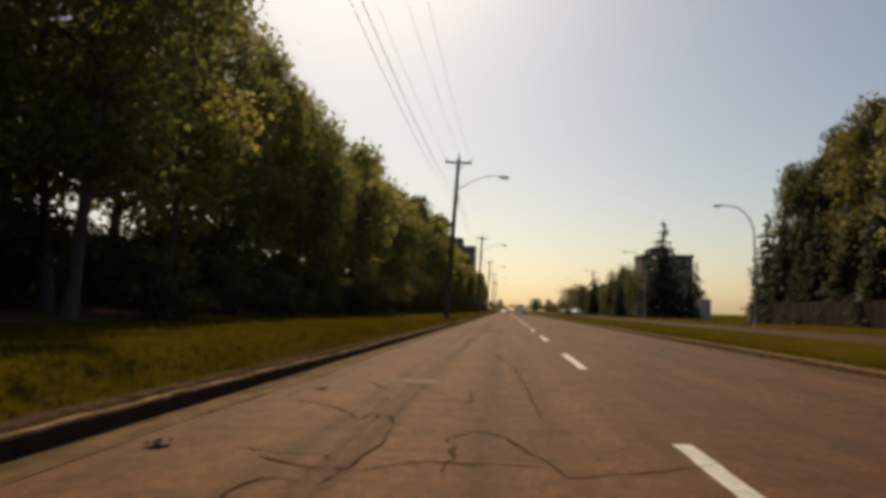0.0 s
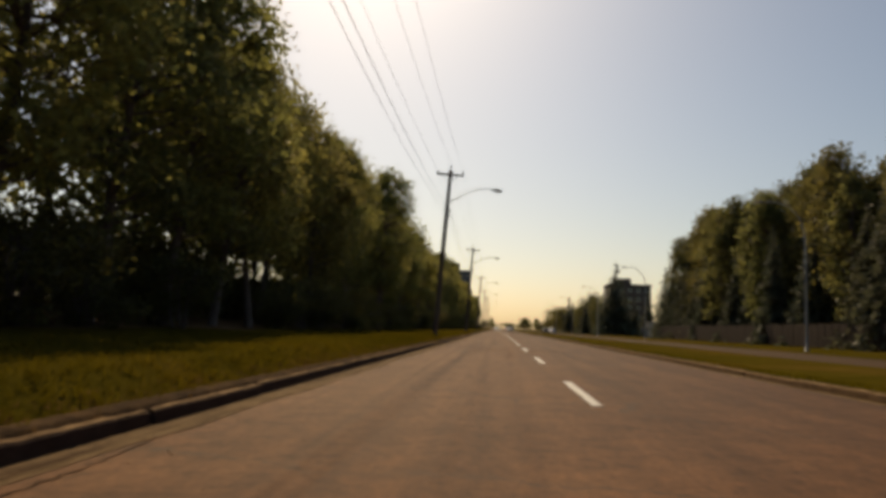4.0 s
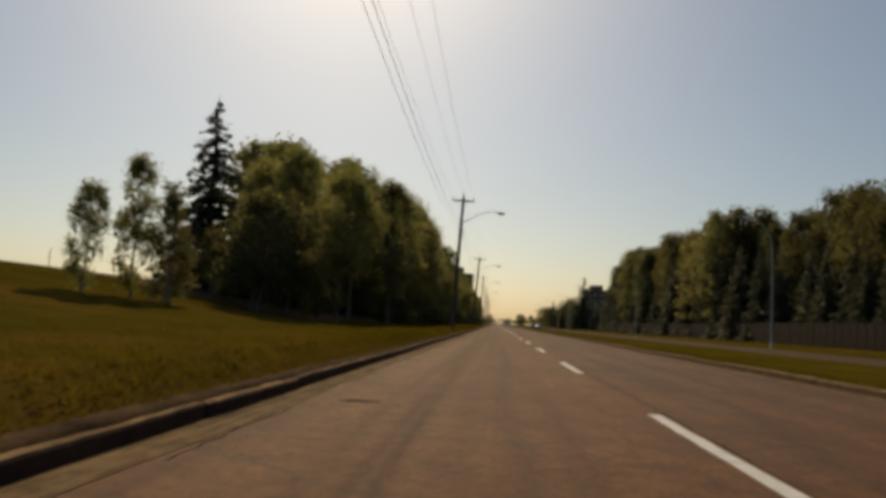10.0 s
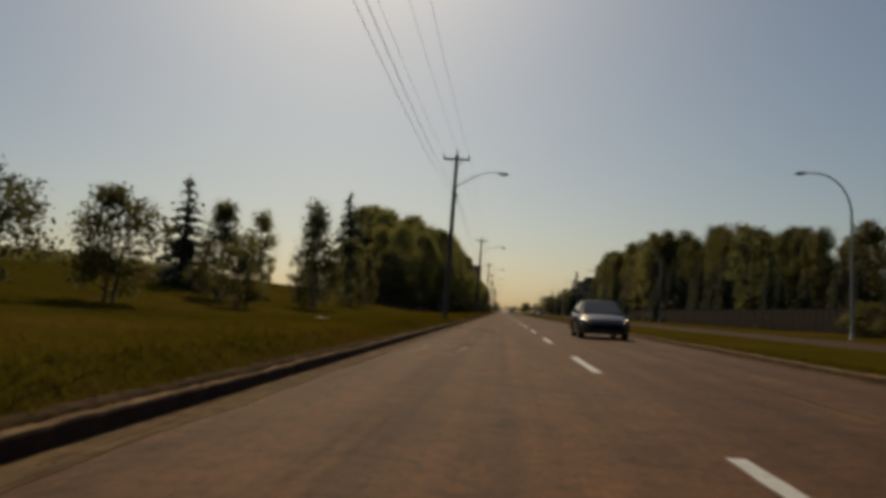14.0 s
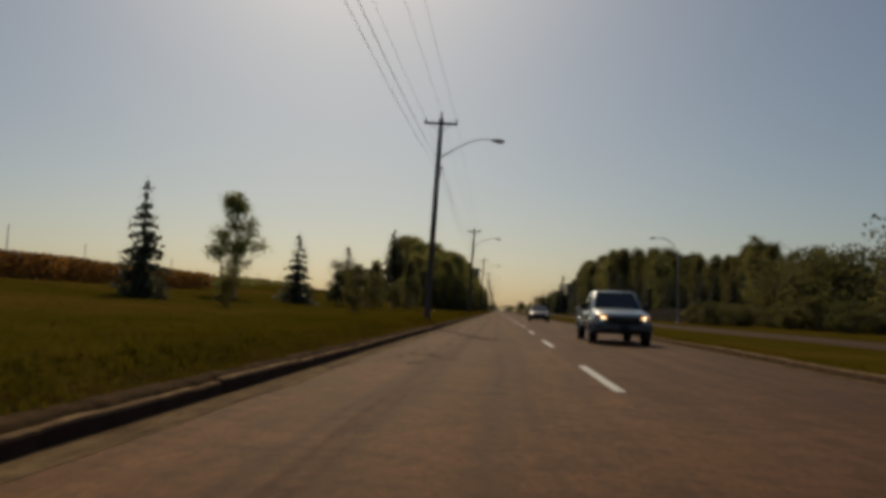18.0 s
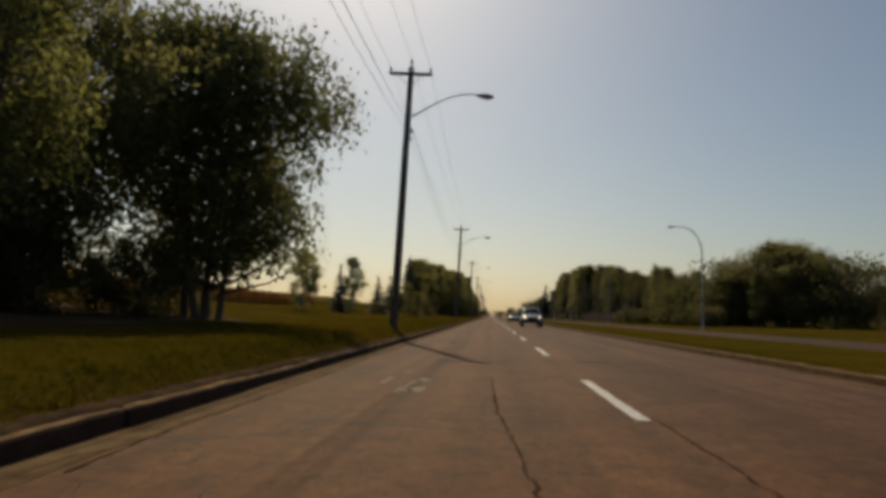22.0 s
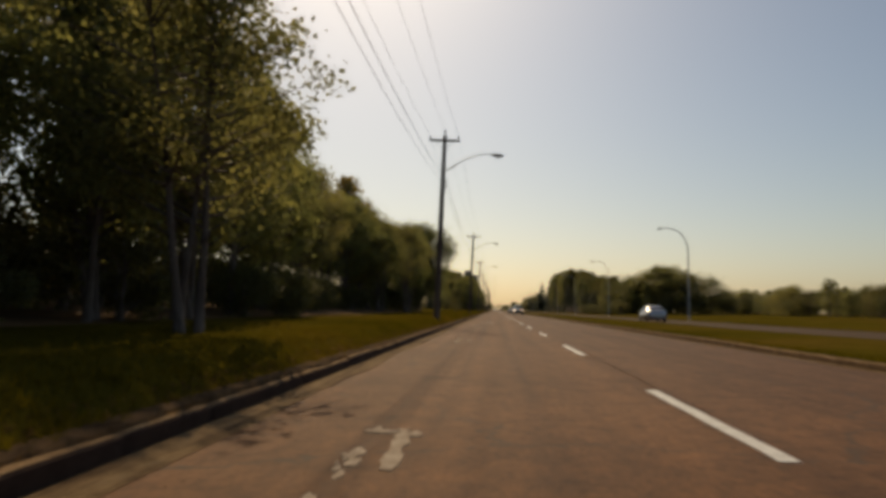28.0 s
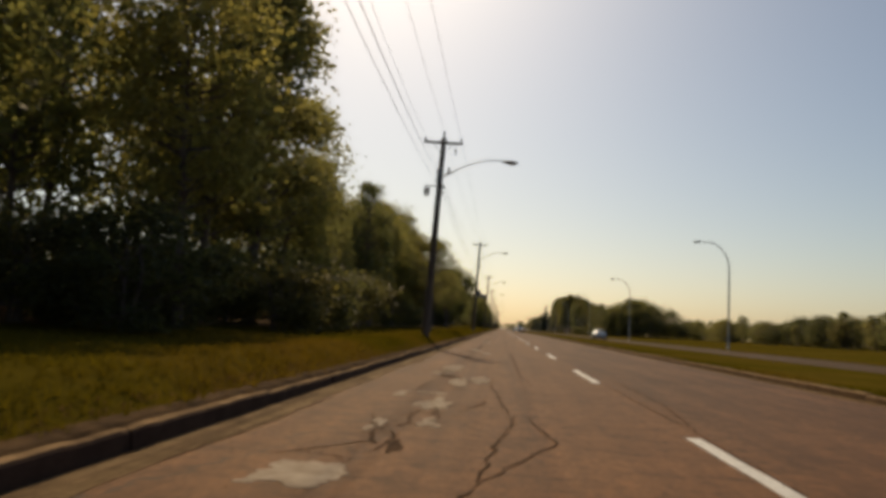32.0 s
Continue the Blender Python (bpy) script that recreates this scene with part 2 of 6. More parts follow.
M_TAR = surface("tar_seal", (0.0546, 0.0322, 0.0189), (0.0924, 0.0546, 0.0322), 4.0, 0.6, fine=50)
M_PAINT = surface("road_paint", (0.50, 0.49, 0.46), (0.74, 0.73, 0.69), 5.0, 0.65, fine=45, bumps=0.2)
# left kerb face coloured dark for the shade it stands in
M_SHADED_KERB = surface("shaded_kerb_concrete", (0.0315, 0.0189, 0.0154), (0.0735, 0.0462, 0.0336), 1.4, 0.9, fine=45, bumps=0.5)
M_GUTTER = surface("gutter_concrete", (0.15, 0.100, 0.050), (0.265, 0.180, 0.094), 1.6, 0.9, fine=50, bumps=0.4)
def stained(m, dark, stretch, scale=1.0):
    """Runs a long dark stain through a material's colour."""
    nt = m.node_tree
    b = nt.nodes["Principled BSDF"]
    c = b.inputs["Base Color"].links[0].from_socket
    n = noise_node(nt, scale, 6, 0.72, stretch=stretch)
    nt.links.new(mix_node(nt, 1.0, c, ramp_node(nt, n.outputs[0], [(0.36, dark), (0.54, (1, 1, 1))]).outputs[0], "MULTIPLY"), b.inputs["Base Color"])
    return m


stained(M_GUTTER, (0.42, 0.36, 0.33), (7.0, 0.35, 1))
stained(M_GUTTER, (0.6, 0.56, 0.52), (5.0, 3.0, 1))
# the same concrete in sunlit tones: median kerb and lit top edge
M_SUNLIT_KERB = surface("sunlit_kerb_concrete", (0.105, 0.0665, 0.035), (0.21, 0.14, 0.0805), 1.8, 0.95, fine=45, bumps=0.5)
M_KERB_TOP = surface("lit_worn_kerb_top", (0.10, 0.062, 0.034), (0.335, 0.220, 0.115), 2.8, 0.95, fine=40, bumps=0.5)
M_SOIL = surface("dry_verge_soil", (0.036, 0.022, 0.012), (0.135, 0.082, 0.040), 3.2, 1.0, fine=30, bumps=0.8, dist=0.03)
M_STRAW = leaf("dry_grass", (0.07, 0.0476, 0.0238), (0.154, 0.108, 0.0595), (1.1, 1.05, 0.95), 0.5, 0.9)
for _m in (M_TAR, M_PATCH, M_SHADED_KERB, M_GUTTER, M_KERB_TOP, M_SUNLIT_KERB, M_SOIL, M_STRAW):
    matt(_m)
M_TAR.node_tree.nodes["Principled BSDF"].inputs["Roughness"].default_value = 1.0
M_GRASS = grass_mat("mown_grass")
M_BLADE = grass_mat("grass_blades", True)
M_DRY = surface("dry_crop", (0.154, 0.105, 0.042), (0.252, 0.182, 0.077), 0.4, 0.95, fine=14, bumps=0.8, dist=0.05)
M_BARK = surface("bark", (0.08, 0.06, 0.05), (0.17, 0.135, 0.11), 3.0, 0.95, fine=22, bumps=0.8, dist=0.02, stretch=(1, 1, 0.25))
M_PALE_BARK = surface("pale_bark", (0.16, 0.13, 0.105), (0.32, 0.27, 0.22), 2.0, 0.9, fine=16, bumps=0.6, dist=0.02, stretch=(1, 1, 0.5))
M_LEAF = leaf("aspen_leaves", (0.100, 0.103, 0.054), (0.176, 0.170, 0.080), (2.2, 2.2, 1.45), 0.66)
M_LEAF_DARK = leaf("dark_leaves", (0.086, 0.090, 0.050), (0.145, 0.143, 0.074), (2.25, 2.2, 1.5), 0.64)
M_LEAF_DENSE = leaf("dense_olive_leaves", (0.056, 0.058, 0.033), (0.114, 0.110, 0.056), (1.95, 1.9, 1.2), 0.54)
M_LEAF_GOLD = leaf("yellowing_leaves", (0.13, 0.11, 0.038), (0.23, 0.185, 0.055), (1.9, 1.7, 0.7), 0.55)
M_NEEDLE = leaf("spruce_needles", (0.052, 0.062, 0.052), (0.105, 0.12, 0.098), (1.5, 1.45, 1.2), 0.4)
M_WOODPOLE = surface("weathered_pole", (0.075, 0.058, 0.047), (0.15, 0.12, 0.098), 2.2, 0.9, fine=28, bumps=0.6, dist=0.01, stretch=(1, 1, 0.12))
M_STEEL = surface("galvanised_steel", (0.30, 0.30, 0.29), (0.44, 0.44, 0.42), 3.0, 0.5, 0.6, fine=30, bumps=0.1)
M_LAMP = plain("lamp_housing", (0.16, 0.16, 0.155), 0.5, 0.3)
M_LENS = plain("lamp_lens", (0.45, 0.42, 0.34), 0.25)
M_PORCELAIN = plain("brown_porcelain", (0.09, 0.06, 0.05), 0.3)
M_WIRE = plain("wire", (0.05, 0.05, 0.05), 0.5, 0.3)
M_BLACK = plain("black_rubber", (0.02, 0.02, 0.02), 0.8)
M_CHROME = plain("bright_metal", (0.6, 0.6, 0.6), 0.22, 1.0)
M_ALLOY = plain("wheel_alloy", (0.34, 0.34, 0.34), 0.35, 0.9)
M_GLASS = window_glass("car_glass")
M_HEADLIGHT = plain("headlight", (0.75, 0.72, 0.62), 0.15, 0.2, 0.6)
M_AMBER = plain("amber_light", (0.75, 0.30, 0.04), 0.25, 0.0, 0.5)
M_TAIL = plain("tail_light", (0.35, 0.02, 0.015), 0.2, 0.0, 0.5)
M_FENCE = surface("fence_boards", (0.04, 0.032, 0.027), (0.085, 0.068, 0.055), 1.5, 1.0, fine=24, stretch=(1, 1, 0.2))
matt(M_FENCE)


# ---- building helpers ----
def mesh_from(name, verts, faces, material, smooth=False):
    me = bpy.data.meshes.new(name)
    me.from_pydata([tuple(v) for v in verts], [], faces)
    me.materials.append(material)
    if smooth:
        me.polygons.foreach_set("use_smooth", [True] * len(me.polygons))
    me.update()
    return me


def part(name, bm, material, parent, label="", smooth=False):
    """Links a bmesh (or a finished mesh) as one mesh object under a thing or a part."""
    if isinstance(bm, bmesh.types.BMesh):
        me = bpy.data.meshes.new(name)
        bm.to_mesh(me)
        bm.free()
        me.materials.append(material)
        if smooth:
            me.polygons.foreach_set("use_smooth", [True] * len(me.polygons))
    else:
        me = bm
    ob = new(name, me)
    ob.parent = parent
    if label:
        ob["label"] = label
    return ob


def empty(name, m=None):
    ob = new(name)
    ob.empty_display_size = 0.2
    if m is not None:
        ob.matrix_basis = m
    return ob


def box(bm, x0, x1, y0, y1, z0, z1, bevel=0.0):
    r = bmesh.ops.create_cube(bm, size=1.0, matrix=Matrix.Translation(((x0 + x1) / 2, (y0 + y1) / 2, (z0 + z1) / 2)) @ Matrix.Diagonal((x1 - x0, y1 - y0, z1 - z0, 1)))
    if bevel:
        vs = set(r["verts"])
        bmesh.ops.bevel(bm, geom=[e for e in bm.edges if e.verts[0] in vs and e.verts[1] in vs], offset=bevel, segments=2, affect="EDGES", profile=0.5)
    return bm


def tube(points, radii, sides=8, cap=True):
    """Vertices and faces of a tapered tube along points."""
    verts, faces = [], []
    pts = [Vector(p) for p in points]
    for i, p in enumerate(pts):
        d = (pts[min(i + 1, len(pts) - 1)] - pts[max(i - 1, 0)]).normalized()
        side = d.cross(Vector((0, 0, 1)) if abs(d.z) < 0.9 else Vector((0, 1, 0))).normalized()
        up = side.cross(d)
        r = radii[i] if isinstance(radii, (list, tuple)) else radii
        for k in range(sides):
            a = 2 * math.pi * k / sides
            verts.append(p + (side * math.cos(a) + up * math.sin(a)) * r)
    for i in range(len(pts) - 1):
        for k in range(sides):
            a, b = i * sides + k, i * sides + (k + 1) % sides
            faces.append((a, b, b + sides, a + sides))
    if cap:
        faces.append(tuple(range(sides)))
        faces.append(tuple(range((len(pts) - 1) * sides, len(pts) * sides)))
    return verts, faces


def join_parts(pieces):
    verts, faces = [], []
    for v, f in pieces:
        o = len(verts)
        verts += list(v)
        faces += [tuple(i + o for i in q) for q in f]
    return verts, faces


def tube_part(name, points, radii, material, parent, sides=8, label=""):
    v, f = tube(points, radii, sides)
    return part(name, mesh_from(name, v, f, material, True), material, parent, label)


# ---- ground: one sheet, banked up beside the road ----
KERB_L, KERB_R, FAR_L, FAR_R = -2.65, 6.10, 12.4, 19.4
Y_END, Y_START = -420.0, 700.0


def smooth_step(a, b, v):
    t = min(1.0, max(0.0, (v - a) / (b - a)))
    return t * t * (3 - 2 * t)


def bank(y):
    """Height of the crest of the left bank along the road."""
    return 1.7 + 1.3 * smooth_step(-135, -95, y) - 1.5 * smooth_step(-50, 10, y)


def ground_z(x, y):
    """Height of the ground beside and beyond the roads."""
    w = 0.06 * noise.noise(Vector((x * 0.09, y * 0.06, 2.0))) * smooth_step(0, 4, abs(x - 2) - 5)
    if x < KERB_L:
        d = KERB_L - x
        near = 0.15 + 0.33 * smooth_step(0.14, 0.9, d)
        return near + (bank(y) - 0.45) * smooth_step(3, 24, d) + w - 1.2 * smooth_step(45, 300, d)
    if x < FAR_L:
        d = min(x - KERB_R, FAR_L - x)
        return 0.12 + 0.05 * smooth_step(0, 2.5, d) + w * 0.5
    return 0.06 + 0.22 * smooth_step(0.5, 8, x - FAR_R) + w + 0.5 * smooth_step(8, 60, x - FAR_R) - 0.9 * smooth_step(40, 140, y) * smooth_step(4, 16, x - FAR_R)


def ground_sheet():
    xs_l = [-2500, -1200, -600, -300, -180, -120, -90, -70, -55, -45, -38, -32, -27, -23, -20, -17, -14.5, -12.5, -10.8, -9.3, -8, -6.9, -6, -5.2, -4.5, -3.9, -3.5, -3.3, -3.1, -2.93, KERB_L - 0.21]
    edge = KERB_R + 0.23
    xs_m = [edge, edge + 0.06, edge + 0.4, edge + 0.9, edge + 1.6, edge + 2.6, 9.4, 10.4, 11.2, 11.8, 12.2, FAR_L]
    xs_r = [FAR_R, 19.8, 20.3, 21, 22, 23, 24, 25.5, 27, 29, 32, 36, 41, 48, 58, 72, 95, 130, 200, 320, 600, 1200, 2500]
    ys = [-2500, -1400, -800, -550, -470] + [Y_END + 3.5 * i for i in range(int(150))] + [110 + 10 * i for i in range(60)] + [720, 780, 900, 1100, 1500, 2200, 3200]
    xs = xs_l + [KERB_L - 0.209, edge - 0.001] + xs_m + [FAR_L + 0.001, FAR_R - 0.001] + xs_r
    xs = sorted(xs)
    verts, faces = [], []
    for y in ys:
        for x in xs:
            on_road = KERB_L - 0.21 < x < edge or FAR_L < x < FAR_R
            verts.append((x, y, -0.10 if on_road else ground_z(x, y)))
    n = len(xs)
    for j in range(len(ys) - 1):
        for i in range(n - 1):
            faces.append((j * n + i, j * n + i + 1, (j + 1) * n + i + 1, (j + 1) * n + i))
    return tagged(new("ground", mesh_from("ground", verts, faces, M_GRASS, True)), "mown grass verge rising to a bank beside the road", "ground", kind="structure")


ground_sheet()


def road_z(x, y):
    return 0.004 * noise.noise(Vector((x * 0.5, y * 0.15, 7)))


def road_slab(name, x0, x1, y0, y1, material, label):
    n = int((y1 - y0) / 6)
    xs = [x0 + (x1 - x0) * k / 8 for k in range(9)]
    verts, faces = [], []
    for j in range(n + 1):
        y = y0 + (y1 - y0) * j / n
        for x in xs:
            verts.append((x, y, road_z(x, y)))
    for j in range(n):
        for i in range(8):
            a = j * 9 + i
            faces.append((a, a + 1, a + 10, a + 9))
    return tagged(new(name, mesh_from(name, verts, faces, material, True)), label, "road", kind="structure")


road_slab("road", KERB_L - 0.02, KERB_R + 0.02, -700, 1300, M_ROAD, "worn brownish asphalt carriageway with cracks and patches")
road_slab("road", FAR_L + 0.01, FAR_R - 0.01, -700, 1300, M_ROAD_FAR, "pale asphalt carriageway for the other direction")

# ---- kerbs, gutters and markings ----
def kerb_mesh(length, x_in, side, high, seed, face):
    """One cast kerb section; side is +1 when the grass lies towards -x."""
    prof = [(0.0, -0.05), (0.0, high - 0.03), (0.012, high - 0.008), (0.035, high), (0.17, high), (0.19, high - 0.02), (0.19, -0.05)]
    verts, faces = [], []
    rng = random.Random(seed)
    m = 20
    for j in range(m + 1):
        y = 0.003 + (length - 0.006) * j / m
        chip = 0.022 * rng.random() ** 3 + (0.02 if j in (0, m) else 0)
        wear = 0.010 * noise.noise(Vector((seed * 3.1, y * 1.7, 0)))
        for i, (u, z) in enumerate(prof):
            edge = chip if i in (1, 2, 3) else 0.0
            verts.append((-side * (u + edge * 0.7 + wear * 0.5), y, z - edge * 0.6 + (wear if i > 0 else 0)))
    n = len(prof)
    for j in range(m):
        for i in range(n - 1):
            a = j * n + i
            faces.append((a, a + 1, a + n + 1, a + n))
    faces += [tuple(range(n)), tuple(range(m * n, (m + 1) * n))]
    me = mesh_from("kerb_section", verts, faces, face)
    # top strips take the lit tone, the face keeps its own
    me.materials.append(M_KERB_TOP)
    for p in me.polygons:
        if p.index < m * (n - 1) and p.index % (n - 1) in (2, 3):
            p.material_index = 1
    return me


def kerb_line(label, x_in, side, high, step, near0, near1, face):
    root = tagged(empty("kerb"), label, "kerb", kind="structure")
    kinds = [kerb_mesh(step, x_in, side, high, 40 + k, face) for k in range(5)]
    rng = random.Random(int(x_in * 100))
    y = near0
    while y < near1:
        o = new("kerb_section", rng.choice(kinds))
        o.parent = root
        o.location = (x_in + rng.uniform(-0.012, 0.012), y, rng.uniform(-0.014, 0.010))
        o.rotation_euler = (rng.uniform(-0.002, 0.002), rng.uniform(-0.02, 0.02), rng.uniform(-0.003, 0.003))
        y += step
    pieces = []
    for a, b in ((-700, near0), (near1, 1300)):
        v, f = [], []
        for i, yy in enumerate((a, b)):
            for u, z in ((0, -0.05), (0, high - 0.02), (0.02, high), (0.19, high), (0.19, -0.05)):
                v.append((x_in - side * u, yy, z))
        f = [(i, i + 1, i + 6, i + 5) for i in range(4)]
        pieces.append((v, f))
    v, f = join_parts(pieces)
    tagged(part("kerb_run", mesh_from("kerb_run", v, f, face), face, root), kind="stuff")
    return root


def gutter(x0, x1, inner):
    """Concrete gutter pan; its inner edge towards the asphalt is worn uneven."""
    root = tagged(empty("gutter"), "concrete gutter pan between kerb and asphalt", "gutter", kind="structure")
    n = 2000
    verts, faces = [], []
    for j in range(n + 1):
        y = -700 + 2000 * j / n
        e = 0.10 * noise.noise(Vector((3.3, y * 0.5, inner))) + 0.05 * noise.noise(Vector((9.3, y * 2.1, inner)))
        for k in range(4):
            x = x0 + (x1 - x0) * k / 3 + (e if (k == 3) == (inner == x1) and k in (0, 3) else 0)
            verts.append((x, y, road_z(x, y) + 0.0045))
    for j in range(n):
        for k in range(3):
            a = j * 4 + k
            faces.append((a, a + 1, a + 5, a + 4))
    part("gutter_pan", mesh_from("gutter_pan", verts, faces, M_GUTTER, True), M_GUTTER, root)
    return root


def ragged_patch(name, cx, cy, length, width, z, material, label, category, seed, jag=0.25, turn=0.0):
    """An uneven flat repair or worn spot on the asphalt: a main piece and broken crumbs round it, a few millimetres thick."""
    rng = random.Random(seed)
    verts, faces = [], []
    pieces = [(0.0, 0.0, 0.82, 0.82)]
    for k in range(rng.randint(4, 7)):
        a, d = rng.uniform(0, 6.28), rng.uniform(0.35, 0.62)
        q = rng.uniform(0.12, 0.42)
        pieces.append((math.cos(a) * width * d, math.sin(a) * length * d, q, q * rng.uniform(0.5, 1.0)))
    for i, (px, py, sx, sy) in enumerate(pieces):
        n = 54 if i == 0 else 18
        ring = []
        for k in range(n):
            a = 2 * math.pi * k / n
            c, s = math.cos(a), math.sin(a)
            r = 1 + jag * 0.7 * noise.noise(Vector((c * 1.1, s * 1.1, seed * 1.3 + i * 7))) + jag * 0.45 * noise.noise(Vector((c * 3.4, s * 3.4, seed * 2.1 + i))) + jag * 0.4 * noise.noise(Vector((c * 9.0, s * 9.0, seed * 1.7 + i))) + rng.uniform(-jag, jag) * 0.10
            ring.append((px + math.copysign(abs(c) ** 0.8, c) * width / 2 * sx * r, py + math.copysign(abs(s) ** 0.8, s) * length / 2 * sy * r))
        o, h = len(verts), 0.0002 * i
        verts += [(x, y, h) for x, y in ring] + [(px + (x - px) * 1.02, py + (y - py) * 1.02, -0.02) for x, y in ring]
        faces += [tuple(range(o, o + n))] + [(o + k, o + (k + 1) % n, o + n + (k + 1) % n, o + n + k) for k in range(n)]
    ob = new(name, mesh_from(name, verts, faces, material))
    ob.location = (cx, cy, road_z(cx, cy) + z)
    ob.rotation_euler = (0, 0, turn)
    return tagged(ob, label, category, kind="structure")


def crack_or_shadow_line(points, width, seed, label="dark line wandering over the asphalt, sealed crack or painted shadow"):
    """A narrow wavering tar ribbon: a crack, in three places a drawn pole shadow."""
    rng = random.Random(seed)
    pts = []
    for (x0, y0), (x1, y1) in zip(points, points[1:]):
        n = max(3, int(math.hypot(x1 - x0, y1 - y0) / 0.11))
        for k in range(n):
            t = k / n
            pts.append((x0 + (x1 - x0) * t + rng.gauss(0, 0.016), y0 + (y1 - y0) * t + rng.gauss(0, 0.022)))
    pts.append(points[-1])
    verts, faces = [], []
    for i, p in enumerate(pts):
        q0, q1 = pts[max(0, i - 1)], pts[min(len(pts) - 1, i + 1)]
        dx, dy = q1[0] - q0[0], q1[1] - q0[1]
        l = math.hypot(dx, dy) or 1
        w = width * rng.uniform(0.15, 1.2) * (1 + 0.7 * noise.noise(Vector((p[0] * 1.5, p[1] * 1.5, seed)))) / 2
        verts += [(p[0] - dy / l * w, p[1] + dx / l * w, road_z(*p) + 0.0058), (p[0] + dy / l * w, p[1] - dx / l * w, road_z(*p) + 0.0058)]
    faces = [(2 * i, 2 * i + 1, 2 * i + 3, 2 * i + 2) for i in range(len(pts) - 1)]
    return tagged(new("road_crack", mesh_from("road_crack", verts, faces, M_TAR)), label, "road crack", "sealed cracks in the carriageway", "structure")


kerb_line("weathered concrete kerb edging the grass verge, face coloured in shade", KERB_L, 1, 0.155, 3.0, -366, 60, M_SHADED_KERB)
kerb_line("low concrete kerb along the median, coloured pale as sunlit", KERB_R, -1, 0.13, 3.0, -366, 60, M_SUNLIT_KERB)
gutter(KERB_L, KERB_L + 0.36, KERB_L + 0.36)
gutter(KERB_R - 0.24, KERB_R, KERB_R - 0.24)

LANE_X, DASH_PERIOD, DASH_LENGTH, DASH_FIRST = 1.58, 11.413, 4.3, 17.28


def lane_dashes():
    base = [(0.07, -k / 12 * DASH_LENGTH) for k in range(13)]
    rng = random.Random(11)
    for _ in range(4):
        verts, faces = [], []
        for w, y in base:
            verts += [(-w + rng.uniform(-0.006, 0.006), y, 0), (w + rng.uniform(-0.006, 0.006), y, 0)]
        n = len(verts)
        verts += [(x, y, -0.02) for x, y, z in verts]
        for k in range(12):
            faces.append((2 * k, 2 * k + 1, 2 * k + 3, 2 * k + 2))
            faces.append((2 * k, 2 * k + 2, n + 2 * k + 2, n + 2 * k))
            faces.append((2 * k + 1, 2 * k + 3, n + 2 * k + 3, n + 2 * k + 1))
        faces += [(0, 1, n + 1, n), (24, 25, n + 25, n + 24)]
        yield mesh_from("lane_dash", verts, faces, M_PAINT)


dashes = list(lane_dashes())
for k in range(-33, 40):
    o = new("lane_dash", dashes[k % 4])
    o.location = (LANE_X + 0.01 * math.sin(k * 1.7), DASH_FIRST + k * DASH_PERIOD, road_z(LANE_X, DASH_FIRST + k * DASH_PERIOD - 2) + 0.0055)
    tagged(o, "worn white dashed lane line on the asphalt", "lane marking", "dashed lane line", "structure")

# sealed cracks, pole shadows drawn as cracks, pale worn patches and repairs
def crack(*points):
    crack_or_shadow_line(points, 0.030 if abs(points[0][0] - points[-1][0]) > 1.5 else 0.026, 300 + int(abs(points[0][1]) * 10))


crack((-2.2, -46.7), (-0.65, -46.9), (1.6, -46.95), (4.5, -47.3))
crack((-2.2, -69.2), (-1.5, -69.4), (-0.26, -69.95), (1.2, -69.7))
crack((-2.1, -77.2), (-0.8, -77), (1.1, -76.6), (3.2, -76.8))
crack((-2.2, -88.2), (0.4, -88.4), (2.9, -88.6))
crack((-0.9, -131), (1.8, -130.4), (4.4, -130.2))
crack((-1.5, -196.3), (-1.1, -196.4), (2.1, -196.1), (4.8, -196.6))
crack((-0.9, -328.1), (1.05, -328.2), (3.5, -327.6))
crack((-1.3, -317.5), (1, -317.4), (3.4, -317.9))
# follows the lamp arm's shadow from the pole at y -154
crack((-0.7, -164.6), (0.2, -164.8), (2.8, -165.2))
crack((-2, -243.5), (0.8, -243.9), (2.6, -243.4))
crack((-0.15, -104.1), (-0.2, -106.3), (-0.45, -109.1), (-0.54, -111.4), (-0.35, -117.8), (-0.2, -120.3), (-0.26, -122.5))
crack((0.1, -316), (0.13, -322), (0.13, -325.8), (0.14, -328.1), (0.3, -331))
crack((0.2, -222.5), (0.25, -226), (0.43, -229.7), (0.2, -233))
crack((-0.48, -196.4), (-0.48, -198.8), (-0.31, -206.2), (-0.46, -208), (-0.9, -211))
crack((3.1, -9), (2.99, -12.6), (2.8, -15.1), (2.9, -18))
crack((1.7, -276), (1.72, -285), (1.68, -293))
crack((1.72, -226.5), (1.75, -232), (1.7, -240))
crack((1.7, -88), (1.74, -96), (1.69, -104))
crack((1.65, -326), (1.7, -334), (1.66, -341.5))
crack((-0.4, -331.5), (-0.1, -336), (-0.5, -340.5))
crack((3.6, -120), (3.7, -140), (3.55, -158))
crack((3.8, -240), (3.7, -262), (3.85, -281))
crack((3.4, -40), (3.5, -58), (3.45, -71))
crack((-1.12, 3.8), (-1.1, 4.2), (-0.96, 4.3), (-0.73, 4.2), (-0.63, 4.8), (-0.59, 5.7))
crack((-0.97, 8.2), (-0.95, 7.1), (-0.96, 6.4), (-1.14, 6.4))
crack((-1.28, 4.9), (-0.87, 4.6), (-0.59, 4.6), (-0.21, 4.9), (0.5, 4.9))
crack((0.62, 4.6), (0.83, 4.7), (1.26, 4.9), (1.72, 5.2))
